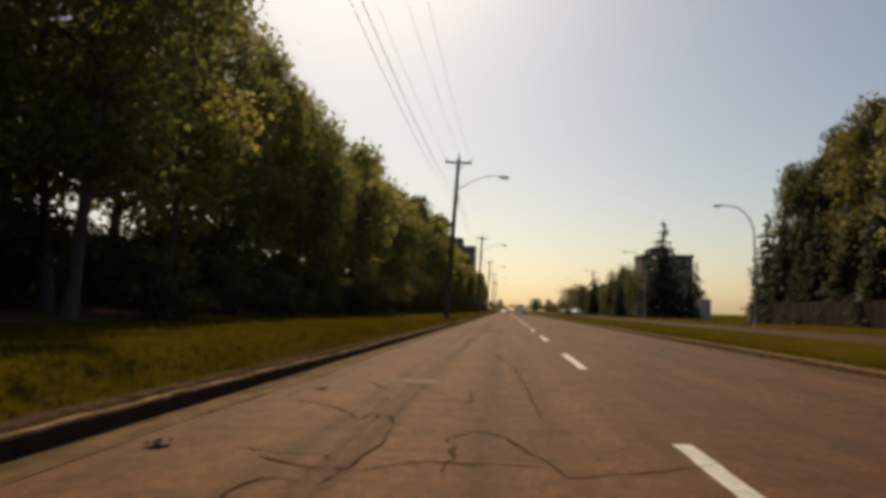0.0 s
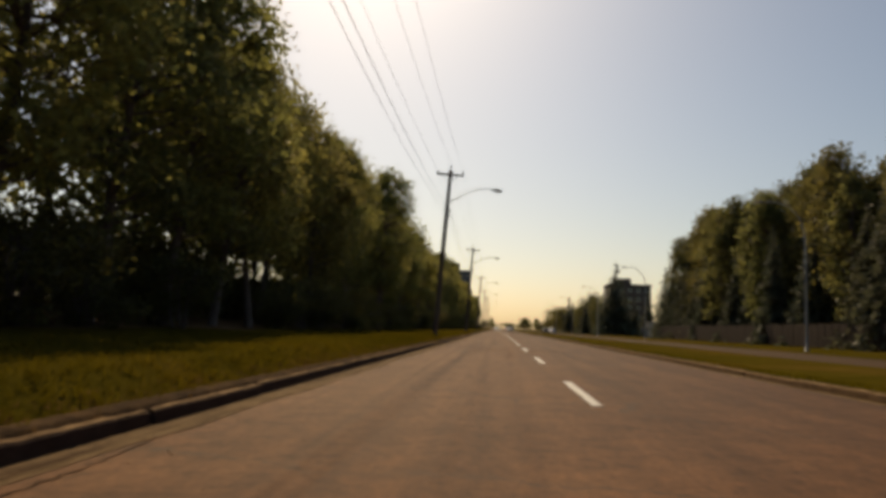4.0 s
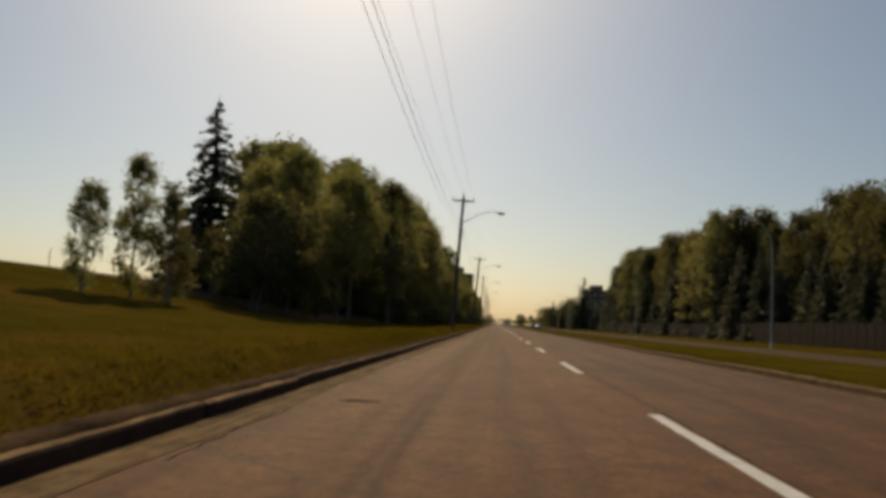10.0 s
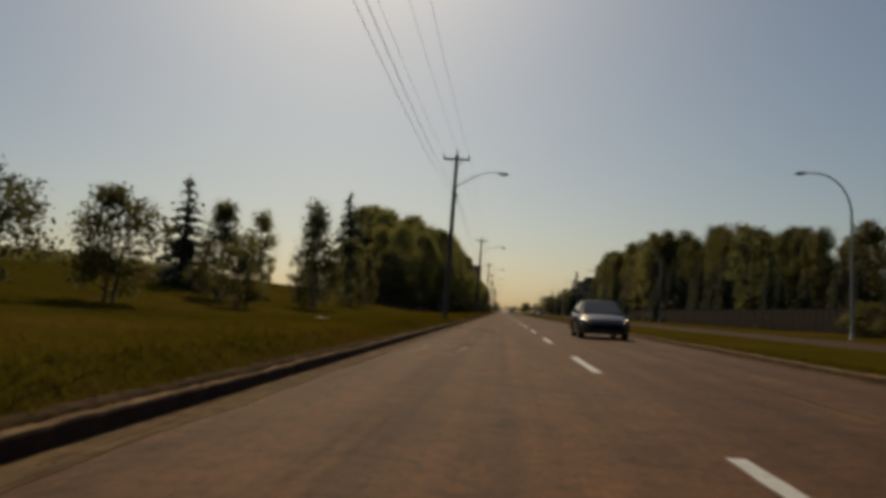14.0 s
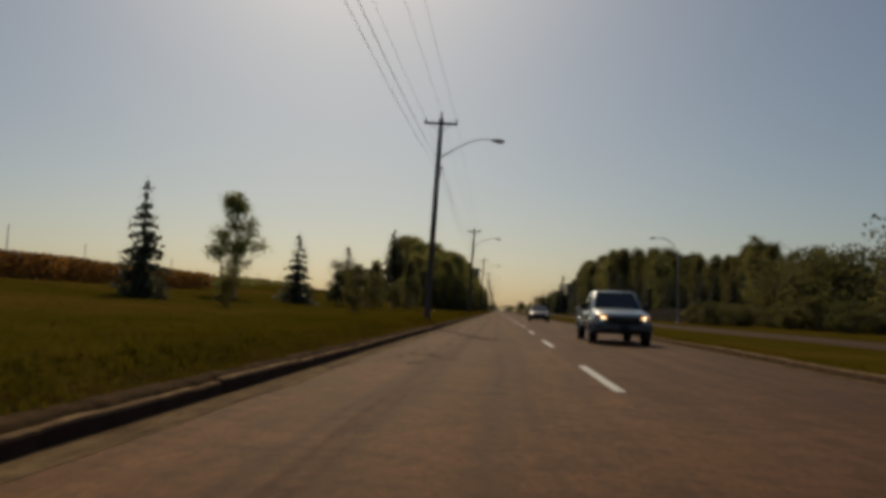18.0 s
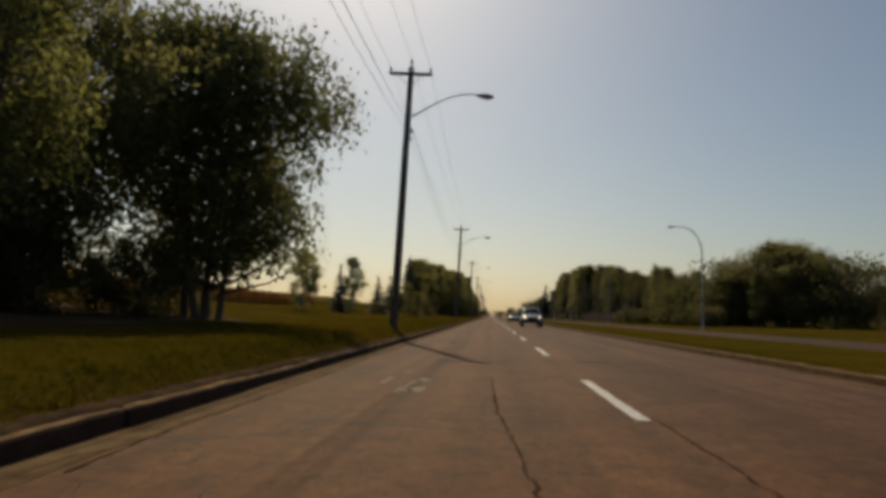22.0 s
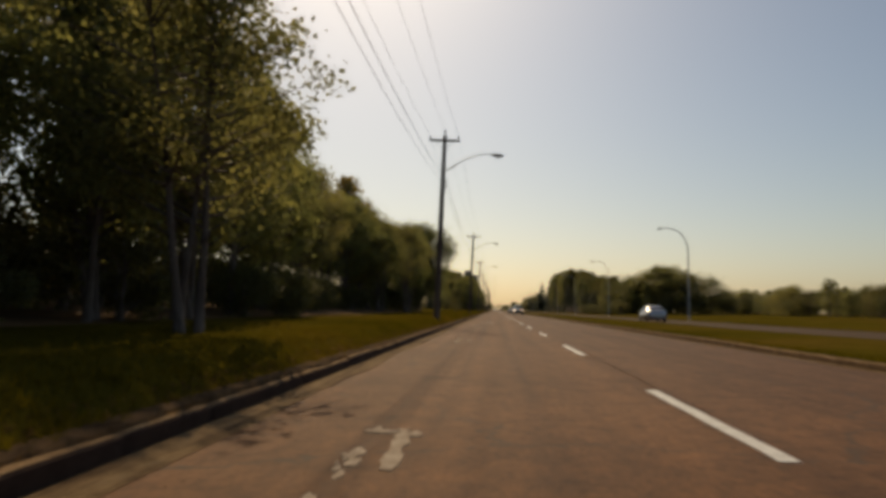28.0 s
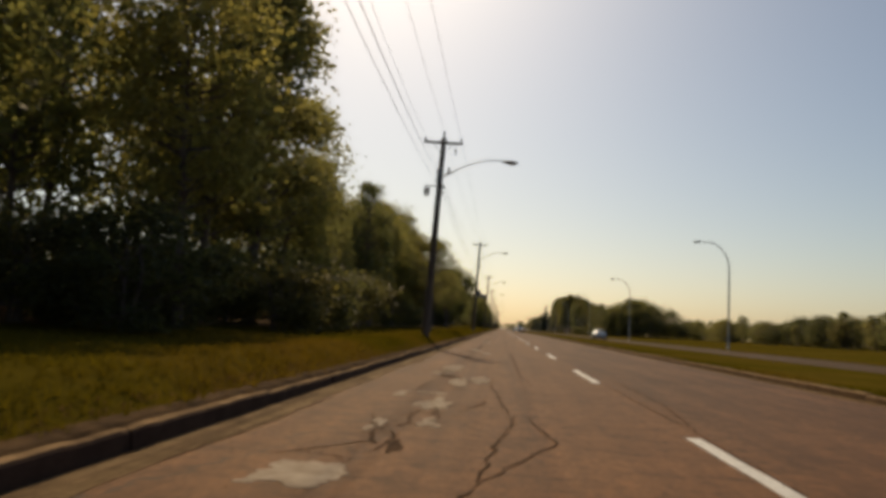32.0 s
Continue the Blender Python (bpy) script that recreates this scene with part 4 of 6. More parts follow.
def spruce_tree(seed, height, width, label, tiers=26, size=0.34, gaps=0.1):
    """A spruce: straight trunk and drooping whorls of needle sprays with a ragged outline."""
    rng = np.random.default_rng(seed)
    root = empty("spruce_tree")
    limbs, pos, sizes = [tube([(0, 0, -0.25), (0, 0, height * 0.5), (0, 0, height)], [0.05 + height * 0.012, 0.04 + height * 0.006, 0.015], 7)], [], []
    for k in range(tiers):
        t = (k + rng.uniform(-0.3, 0.3)) / tiers
        z = height * (0.05 + 0.93 * t)
        reach = width / 2 * (1 - t) ** 0.82 * rng.uniform(0.8, 1.15) + 0.12
        for b in range(max(5, int(11 * (1 - t) + 4))):
            if rng.uniform() < gaps:
                continue
            a = rng.uniform(0, 2 * math.pi)
            r = reach * rng.uniform(0.7, 1.12)
            droop = 0.28 * r
            tip = np.array([math.cos(a) * r, math.sin(a) * r, z - droop])
            limbs.append(tube([(0, 0, z), tuple(tip * np.array([0.55, 0.55, 0]) + np.array([0, 0, z - 0.4 * droop])), tuple(tip)], [0.022, 0.015, 0.005], 3, False))
            m = max(3, int(r / 0.13))
            for j in range(m):
                u = (j + rng.uniform(0.2, 1)) / m
                pos.append((math.cos(a) * r * u + rng.normal(0, 0.05 + 0.08 * u * r * 0.4), math.sin(a) * r * u + rng.normal(0, 0.05 + 0.08 * u * r * 0.4), z - droop * u * u - 0.05 + rng.normal(0, 0.06)))
                sizes.append(size * (1.1 - 0.45 * t) * rng.uniform(0.7, 1.3))
    v, f = join_parts(limbs)
    part("trunk", mesh_from("trunk", v, f, M_BARK, True), M_BARK, root)
    cv, n = leaf_cards(np.array(pos), np.array(sizes), rng, 0.6, 1.6)
    part("crown", mesh_cards("crown", cv, n, M_NEEDLE), M_NEEDLE, root)
    return tagged(root, label, "spruce")


def wood(seed, leaves, size, n_pale, n_dark):
    a = [leafy_tree("aspen_tree", seed + i, 13.0, 3.7, 5.4, leaves, size, M_LEAF, M_PALE_BARK if i % 4 == 3 else M_BARK, "tall leafy aspen in the roadside wood", shape=0.42, clumps=90, trunk_r=0.15, clump=6.4) for i in range(n_pale)]
    return a + [leafy_tree("poplar_tree", seed + 20 + i, 13.5, 2.6, 4.8, leaves, size, M_LEAF_DARK, M_BARK, "tall dark green poplar in the wood", shape=0.4, clumps=84, trunk_r=0.17, clump=6.2) for i in range(n_dark)]


NEAR, BACK, FARW = wood(100, 9800, 0.185, 4, 2), wood(200, 2900, 0.30, 3, 2), wood(300, 1500, 0.55, 2, 1)
GOLD = [leafy_tree("aspen_tree", 140, 12.0, 2.5, 4.6, 5200, 0.24, M_LEAF_GOLD, M_BARK, "aspen with yellowing autumn leaves", shape=0.5, clumps=40)]
SCRUB = [leafy_tree("shrub", 150 + i, 3.2, 0.2, 3.4, 4200, 0.13, M_LEAF_DENSE, M_BARK, "dense dark undergrowth shrub at the wood edge", "shrub", shape=0.4, stems=3, clumps=24, trunk_r=0.06) for i in range(2)]
YOUNG = [leafy_tree("young_tree", 160 + i, 6.0, 0.7, 2.5, 5200, 0.14, M_LEAF, M_PALE_BARK, "slender young birch planted on the grass bank", shape=0.38, clumps=52, trunk_r=0.08, loose=0.55) for i in range(3)]
BUSH = [leafy_tree("young_tree", 165 + i, 4.2, 0.5, 2.8, 4200, 0.14, M_LEAF_DENSE, M_BARK, "bushy young tree with several stems on the grass", shape=0.5, stems=3, clumps=30, trunk_r=0.07, loose=0.6) for i in range(2)]
BIRCH = [leafy_tree("young_tree", 440 + i, 6.3, 0.35, 2.9, 6000, 0.14, M_LEAF_DENSE, M_PALE_BARK, "bushy young birch with leaves down to the grass", shape=0.24, stems=3, clumps=72, trunk_r=0.07, loose=0.55, spread=0.3, clump=5.6, cone=True) for i in range(2)]
ELM = [leafy_tree("round_tree", 170 + i, 10.0, 1.9, 9.6, 44000, 0.185, M_LEAF_DARK, M_BARK, "broad round-crowned dark tree with several stems", shape=0.5, stems=5, clumps=340, trunk_r=0.2, loose=0.42, clump=8.2, spread=0.9, core=0.12, lump=0.5) for i in range(2)]
LOW = [leafy_tree("round_tree", 180 + i, 7.5, 0.5, 7.5, 4600, 0.28, (M_LEAF_DENSE, M_LEAF_DENSE, M_LEAF_DARK)[i], M_BARK, ("low broad dark green tree", "low bushy dark green tree", "bushy tree turning olive yellow")[i], shape=0.45, stems=2, clumps=50, trunk_r=0.13, lump=0.45) for i in range(3)]
SPRUCE = [spruce_tree(190, 13.0, 5.6, "tall dark spruce with drooping branches", 44, 0.40, 0.03), spruce_tree(191, 12.0, 5.6, "dark full spruce beside the road", 34, 0.42, 0.04), spruce_tree(192, 6.0, 2.9, "small slim spruce standing on the grass", 24, 0.27, 0.08)]
OPEN_WOOD = [leafy_tree("aspen_tree", 400 + i, 11.0, 3.4, 6.4, 11500, 0.17, (M_LEAF, M_LEAF_DARK)[i % 2], M_BARK, "tall open tree with bare leaning stems", shape=0.5, stems=3, clumps=110, trunk_r=0.17, loose=0.5, clump=7.0, lump=0.35) for i in range(3)]
POPLAR = [leafy_tree("poplar_tree", 430 + i, 14.0, 0.7, 4.6, 6200, 0.25, M_LEAF_DENSE, M_BARK, "tall dense poplar behind the board fence", shape=0.34, clumps=70, trunk_r=0.13, loose=0.6) for i in range(3)]
TEMPLATES = POPLAR + OPEN_WOOD + NEAR + BACK + FARW + GOLD + SCRUB + YOUNG + BUSH + BIRCH + ELM + LOW + SPRUCE
HEIGHTS, _used = {}, set()
for _t in TEMPLATES:
    top = 0.0
    for _o in _t.children:
        co = np.empty(len(_o.data.vertices) * 3, np.float32)
        _o.data.vertices.foreach_get("co", co)
        top = max(top, float(co[2::3].max()))
    HEIGHTS[_t.name] = top
pr = random.Random(77)


def plant(template, x, y, height, wide=1.0, label="", group="", category=""):
    """Stands a tree of a template at (x, y), scaled to a height."""
    s = height / HEIGHTS[template.name]
    m = pose(x, y, ground_z(x, y) - 0.05, 0, 0, pr.uniform(0, 360)) @ Matrix.Diagonal((s * wide, s * wide, s, 1))
    if template.name in _used:
        ob = copy_thing(template, m)
        ob.scale = (s * wide, s * wide, s)
    else:
        _used.add(template.name)
        ob = template
        ob.matrix_basis = m
    return tagged(ob, label, category, group)


wr = random.Random(9)
# left wood, from far ahead to the clearing
y = 330.0
while y > -60:
    near = y < 45
    for row, x in enumerate((-10.2 + 1.2 * smooth_step(-25, -45, y), -13.8, -18.5)):
        if row == 2 and wr.random() < 0.4:
            continue
        h = (wr.uniform(11.0, 13.4) + (0.8 if row else 0)) * (1.0 - 0.14 * smooth_step(-30, -60, y)) * (0.92 if -28 < y < -8 else 1.0)
        plant(wr.choice(FARW if y > 90 else (NEAR if row == 0 and near else BACK)), x + wr.uniform(-1.0, 1.0), y + wr.uniform(-1.6, 1.6), h, wr.uniform(0.9, 1.15), group="trees of the left wood")
    plant(wr.choice(SCRUB), -13.0 + wr.uniform(-1, 1), y + wr.uniform(-2, 2), wr.uniform(2.5, 3.4), 1.7, group="undergrowth of the wood")
    if y < 80:
        plant(wr.choice(SCRUB), -15.6 + wr.uniform(-1, 1), y + wr.uniform(-2, 2), wr.uniform(2.3, 3.3), 1.7, group="undergrowth of the wood")
        plant(wr.choice(SCRUB), -18.0 + wr.uniform(-1, 1), y + wr.uniform(-2, 2), wr.uniform(2.3, 3.2), 1.7, group="undergrowth of the wood")
    if wr.random() < 0.85:
        plant(wr.choice(SCRUB), -8.9 + wr.uniform(-0.8, 0.6), y + wr.uniform(-2, 2), wr.uniform(1.6, 2.8), 1.3, group="undergrowth of the wood")
    y -= 4.4 if y < 60 else 6.0
# end of the wood at the clearing
for x, yy, h, t in ((-11.4, -65.5, 9.3, NEAR[1]), (-13.6, -62.0, 9.4, NEAR[2]), (-9.6, -61.5, 9.2, NEAR[0]), (-12.2, -68.5, 6.2, BUSH[0]), (-9.8, -66.8, 4.4, BUSH[1]), (-17.0, -55.5, 9.0, BACK[0])):
    plant(t, x, yy, h, 1.0, group="trees of the left wood")
plant(SPRUCE[0], -18.6, -58.8, 14.9 - ground_z(-18.6, -58.8), 1.25, "tall dark spruce at the corner of the wood")
plant(SPRUCE[0], -16.5, -56.7, 12.1 - ground_z(-16.5, -56.7), 0.9, "dark spruce at the edge of the wood")
# trees standing singly on the clearing
for x, yy, top, t, wide in ((-9.4, -110.5, 6.3, BIRCH[0], 1.02), (-15.1, -89.0, 6.95, SPRUCE[2], 1.1), (-11.3, -93.0, 6.0, BIRCH[1], 1.1), (-16.2, -110.6, 7.4, SPRUCE[2], 1.3), (-12.2, -116.0, 5.4, BIRCH[1], 1.2), (-13.8, -105.1, 6.4, YOUNG[2], 0.8),
                            (-12.6, -77.8, 6.0, BIRCH[0], 0.8), (-13.4, -79.0, 6.7, YOUNG[0], 0.7), (-13.9, -81.4, 5.3, YOUNG[1], 0.75), (-15.0, -66.0, 5.6, BUSH[1], 0.9), (-14.1, -138.3, 5.96, SPRUCE[2], 1.2), (-14.5, -160.7, 5.98, SPRUCE[2], 0.95),
                            (-15.7, -146.3, 7.6, YOUNG[0], 1.05), (-15.6, -171.6, 6.4, YOUNG[2], 1.15), (-8.2, -147.0, 3.5, BUSH[0], 0.8), (-12.5, -131.0, 4.6, BUSH[1], 1.15), (-11.0, -127.5, 4.2, BUSH[0], 1.05), (-9.5, -121.0, 3.6, BUSH[1], 0.9), (-11.0, -160.5, 2.4, BUSH[1], 0.7)):
    gz = ground_z(x, yy)
    plant(t, x, yy, top - gz, wide, group="young trees on the clearing")
# broad tree that closes the clearing, then the second left wood
for x, yy, h in ((-11.0, -207.5, 2.2), (-12.6, -210.0, 2.8), (-10.4, -211.5, 2.4), (-13.4, -213.5, 3.0), (-11.6, -215.0, 2.4), (-15.5, -211.0, 2.8), (-16.5, -216.5, 3.2)):
    plant(SCRUB[0], x, yy, h, 1.3, group="undergrowth of the wood")
plant(ELM[0], -10.1, -207.4, 11.4, 0.73, "broad dark tree with leaning stems beside the verge")
plant(ELM[1], -14.2, -214.0, 10.8, 0.9, "broad dark tree with several stems")
plant(GOLD[0], -13.8, -232.6, 12.2, 1.15)
for x, yy, h, t in ((-9.4, -220.5, 8.6, OPEN_WOOD[0]), (-8.9, -227.5, 8.9, OPEN_WOOD[1]), (-10.4, -233.5, 8.4, OPEN_WOOD[2])):
    plant(t, x, yy, h, 0.85, group="trees of the left wood")
for x, yy, h in ((-9.2, -283.5, 9.0), (-8.8, -279.0, 9.0), (-10.5, -288.5, 9.4), (-9.3, -293.5, 8.8)):
    plant(OPEN_WOOD[0], x, yy, h, 0.9, group="trees of the left wood")
plant(OPEN_WOOD[1], -5.8, -287.0, 7.3, 1.0, "leaning open-crowned tree that overhangs the verge")
y = -219.0
while y > -360:
    for row, x in enumerate((-9.0, -12.6, -17.2) if y < -309 else (-10.0, -13.2, -18.0) if y < -264 else (-13.6, -17.4, -21.0)):
        opened = y > -264
        if opened:
            h = wr.uniform(9.2, 10.4)
        elif y > -284:
            h = wr.uniform(8.4, 10.2)
        elif y > -309:
            h = wr.uniform(8.2, 9.4)
        else:
            h = wr.uniform(10.5, 12.6)
        if (opened and row and wr.random() < 0.55) or (opened and row == 0 and wr.random() < 0.2) or (row == 2 and wr.random() < (0.6 if opened else 0.2)):
            continue
        plant(wr.choice(OPEN_WOOD if opened and row < 2 else NEAR if row == 0 else BACK), x + wr.uniform(-1.2, 1.2), y + wr.uniform(-1.6, 1.6), h, wr.uniform(0.9, 1.2), group="trees of the left wood")
    plant(wr.choice(SCRUB), -13.0 + wr.uniform(-1, 1), y + wr.uniform(-2, 2), wr.uniform(1.4, 2.4) if y > -262 else wr.uniform(2.2, 3.6), 1.5, group="undergrowth of the wood")
    plant(wr.choice(SCRUB), -18.0 + wr.uniform(-1, 1), y + wr.uniform(-2, 2), wr.uniform(2.3, 3.2), 1.7, group="undergrowth of the wood")
    if wr.random() < 0.8 and y < -262:
        plant(wr.choice(SCRUB), -9.6 + wr.uniform(-0.8, 0.8), y + wr.uniform(-2, 2), wr.uniform(1.4, 2.6), 1.1, group="undergrowth of the wood")
    if y < -305:
        for x in (-7.4, -9.4):
            plant(wr.choice(SCRUB), x + wr.uniform(-0.6, 0.6), y + wr.uniform(-2, 2), wr.uniform(1.7, 3.0), 1.4, group="undergrowth of the wood")
    y -= 4.7
# right-hand woods behind the fence
y = 78.0
while y > -106:
    for row, x in enumerate((27.4, 30.8, 33.4)):
        t = (wr.choice(SPRUCE[:2]) if y > 52 or wr.random() < 0.85 else wr.choice(BACK[3:])) if row == 0 else wr.choice(POPLAR)
        plant(t, x + wr.uniform(-1.2, 1.2), y + wr.uniform(-2, 2), (0.70 if t in SPRUCE else 1.12 if row and y > 30 else 1.0) * (wr.uniform(14.0, 17.5) if y > -15 else wr.uniform(13.0, 15.2) - 4.8 * smooth_step(-34, -76, y)), wr.uniform(0.85, 1.1), group="trees of the right wood")
    if y < 20:
        plant(wr.choice(LOW[:2]), 36.4 + wr.uniform(-1, 1), y + wr.uniform(-2, 2), (9.6 if y > -34 else 9.0 - 2.2 * smooth_step(-34, -76, y)) * wr.uniform(0.85, 1.08), 0.9, group="trees of the right wood")
    y -= 3.9
plant(SPRUCE[1], 27.2, 75.4, 12.3, 1.0)
plant(SPRUCE[1], 26.9, 131.0, 17.0, 1.2)
for x, yy, h in ((29.6, 136.0, 10.5), (24.6, 134.0, 9.8), (31.4, 132.0, 9.5), (42.4, 172.0, 13.5), (22.4, 150.0, 9.0), (26.2, 172.0, 12.0), (24.6, 179.0, 11.0), (27.6, 196.0, 11.0), (23.2, 203.0, 12.0)):
    plant(SPRUCE[1], x, yy, h, 0.95, group="trees of the right wood")
y = 320.0
while y > 152:
    plant(wr.choice(SPRUCE[:2] + LOW[:2] + BACK[3:]), 28.5 + wr.uniform(-2, 3), y + wr.uniform(-3, 3), wr.uniform(8.0, 12.5), wr.uniform(0.9, 1.1), group="trees of the right wood")
    y -= 6.5
y = -108.0
while y > -150:
    for row, x in enumerate((29.0, 34.0)):
        plant(wr.choice(LOW[:2] + LOW + BACK[3:4]), x + wr.uniform(-1.5, 1.5), y + wr.uniform(-2, 2), wr.uniform(6.0, 8.2), wr.uniform(0.9, 1.2), group="trees of the right wood")
    y -= 5.0
for x, yy, h in ((29.8, -139.5, 8.6), (38.5, -142.0, 9.4), (36.8, -150.5, 8.4), (42.5, -146.0, 7.8)):
    plant(LOW[0], x, yy, h, 1.15, "broad dark round-crowned tree beyond the far carriageway")
plant(ELM[1], 33.6, -143.8, 10.7, 1.1, "broad dark round-crowned tree beyond the far carriageway")
for k in range(168):
    plant(wr.choice(LOW + LOW[:1] + BACK[3:]), 46 + (k % 3) * 9 + wr.uniform(0, 6), -85 - k * 1.5 + wr.uniform(-2, 2), wr.uniform(3.2, 5.8), wr.uniform(1.0, 1.6), group="low trees beyond the field")
for k in range(17):
    plant(wr.choice(SCRUB), 24.0 + (1.6 if k > 5 else 0) + wr.uniform(-0.4, 0.8), -97.0 - k * 3.1 + wr.uniform(-1, 1), wr.uniform(1.9, 3.0), 1.3, group="shrubs along the fence end")
# far end of the road
for k in range(46):
    fx = -75 + k * 4.6
    if -6 < fx < 19:
        continue
    plant(wr.choice(FARW + LOW[:2]), fx + wr.uniform(-2, 2), wr.uniform(520, 640), wr.uniform(6.0, 11.0), 1.2, group="far trees at the end of the road")

for k in range(52):
    plant(wr.choice(FARW + LOW[:2]), -170 + k * 6.8 + wr.uniform(-2, 2), 1320 + wr.uniform(0, 60), wr.uniform(8.0, 14.0), 1.3, group="far trees at the end of the road")

# ---- leaf litter on the floor of the woods ----
M_LITTER = surface("leaf_litter", (0.085, 0.052, 0.028), (0.19, 0.115, 0.058), 0.9, 1.0, fine=16, bumps=0.9, dist=0.05)
matt(M_LITTER)


def litter_floor(y0, y1, x_edge):
    xs = (-26.0, -22.0, -18.0, -15.0, -13.0, -11.5, -10.4, -9.6)
    n = int((y1 - y0) / 2.5)
    verts, faces = [], []
    for j in range(n + 1):
        y = y0 + (y1 - y0) * j / n
        e = 0.8 * noise.noise(Vector((2.0, y * 0.22, 5.0))) + 0.35 * noise.noise(Vector((7.0, y * 0.9, 5.0)))
        for k, x in enumerate(xs):
            xx = x if k < 5 else x + (x_edge + 9.6 + e) * (k - 4) / 3
            verts.append((xx, y, ground_z(xx, y) + (0.03 if k < 7 else -0.02)))
    m = len(xs)
    for j in range(n):
        for k in range(m - 1):
            a = j * m + k
            faces.append((a, a + 1, a + m + 1, a + m))
    return tagged(new("forest_floor", mesh_from("forest_floor", verts, faces, M_LITTER, True)), "brown leaf litter under the trees of the wood", "forest floor", kind="structure")


litter_floor(-68, 110, -8.4)
litter_floor(-360, -206, -8.4)

# ---- grass blades, brush and field ----
def blades(name, count, x0, x1, y0, y1, height, seed, label, keep=None, material=None):
    """Loose tufts of grass: narrow bent triangles in one mesh."""
    rng = np.random.default_rng(seed)
    x, y = rng.uniform(x0, x1, count), rng.uniform(y0, y1, count)
    tuft = rng.integers(0, count, count)
    tuft = np.where(rng.random(count) < 0.7, tuft - tuft % 9, np.arange(count))
    x, y = np.clip(x[tuft] + rng.normal(0, 0.05, count), x0, x1), y[tuft] + rng.normal(0, 0.07, count)
    z = np.array([ground_z(float(a), float(b)) for a, b in zip(x, y)])
    h = height * rng.uniform(0.4, 1.3, count)
    ang = rng.uniform(0, math.pi, count)
    w = 0.005 + 0.010 * rng.uniform(0, 1, count)
    lean = rng.normal(0, 0.4, (count, 2)) * h[:, None]
    v = np.empty((count, 3, 3), np.float32)
    v[:, 0] = np.stack([x - np.cos(ang) * w, y - np.sin(ang) * w, z - 0.02], 1)
    v[:, 1] = np.stack([x + np.cos(ang) * w, y + np.sin(ang) * w, z - 0.02], 1)
    v[:, 2] = np.stack([x + lean[:, 0], y + lean[:, 1], z + h], 1)
    me = bpy.data.meshes.new(name)
    me.vertices.add(count * 3)
    me.vertices.foreach_set("co", v.ravel())
    me.loops.add(count * 3)
    me.loops.foreach_set("vertex_index", np.arange(count * 3, dtype=np.int32))
    me.polygons.add(count)
    me.polygons.foreach_set("loop_start", np.arange(count, dtype=np.int32) * 3)
    me.materials.append(material or M_BLADE)
    me.update(calc_edges=True)
    return tagged(new(name, me), label, "grass", kind="stuff")


blades("grass", 150000, -4.6, -2.85, -344, 30, 0.06, 1, "short rough grass on the verge")
blades("grass", 70000, -7.5, -4.6, -344, 30, 0.07, 7, "short rough grass on the verge")
blades("grass", 60000, -3.4, -2.82, -344, 60, 0.11, 2, "longer grass hanging over the kerb edge")
blades("grass", 44000, 6.28, 6.8, -344, 60, 0.09, 3, "rough grass along the median kerb")
blades("grass", 30000, -20, -6.5, -215, -60, 0.07, 4, "rough grass on the bank")


def grit(name, count, x0, x1, y0, y1, seed, label):
    """Loose stones and crumbs of asphalt swept towards the kerb."""
    rng = np.random.default_rng(seed)
    x = x0 + (x1 - x0) * rng.uniform(0, 1, count) ** 2.2
    y = rng.uniform(y0, y1, count)
    s = rng.uniform(0.004, 0.010, count) * rng.uniform(0.5, 1.3, count)
    verts, faces = [], []
    for i in range(count):
        z = road_z(x[i], y[i]) + 0.006
        a = rng.uniform(0, 6.28)
        for k in range(3):
            verts.append((x[i] + math.cos(a + k * 2.1) * s[i], y[i] + math.sin(a + k * 2.1) * s[i], z))
        verts.append((x[i], y[i], z + s[i] * 0.9))
        o = 4 * i
        faces += [(o, o + 1, o + 3), (o + 1, o + 2, o + 3), (o + 2, o, o + 3)]
    return tagged(new(name, mesh_from(name, verts, faces, M_GUTTER)), label, "grit", kind="stuff")


blades("grass", 90000, -3.10, -2.75, -344, 50, 0.045, 6, "dry straw-coloured grass fringing the kerb", None, M_STRAW)


def soil_strip():
    """Dry soil and thatch that has crept over the back of the kerb."""
    verts, faces = [], []
    n = 1000
    for j in range(n + 1):
        y = -345 + 410 * j / n
        e = 0.045 * noise.noise(Vector((1.0, y * 0.8, 4.0))) + 0.04 * noise.noise(Vector((5.0, y * 3.1, 4.0)))
        for k, (x, z) in enumerate(((-2.98, 0.185), (-2.85, 0.195), (-2.745 + e, 0.178), (-2.735 + e, 0.13))):
            verts.append((x, y, z + 0.012 * noise.noise(Vector((x * 6, y * 2.0, 8.0)))))
    for j in range(n):
        for k in range(3):
            a = j * 4 + k
            faces.append((a, a + 1, a + 5, a + 4))
    return tagged(new("verge_soil", mesh_from("verge_soil", verts, faces, M_SOIL, True)), "dry bare soil and thatch along the kerb", "soil", kind="structure")


soil_strip()
grit("road_grit", 9000, KERB_L + 0.02, KERB_L + 1.5, -345, 12, 5, "loose grit and crumbled asphalt along the gutter")


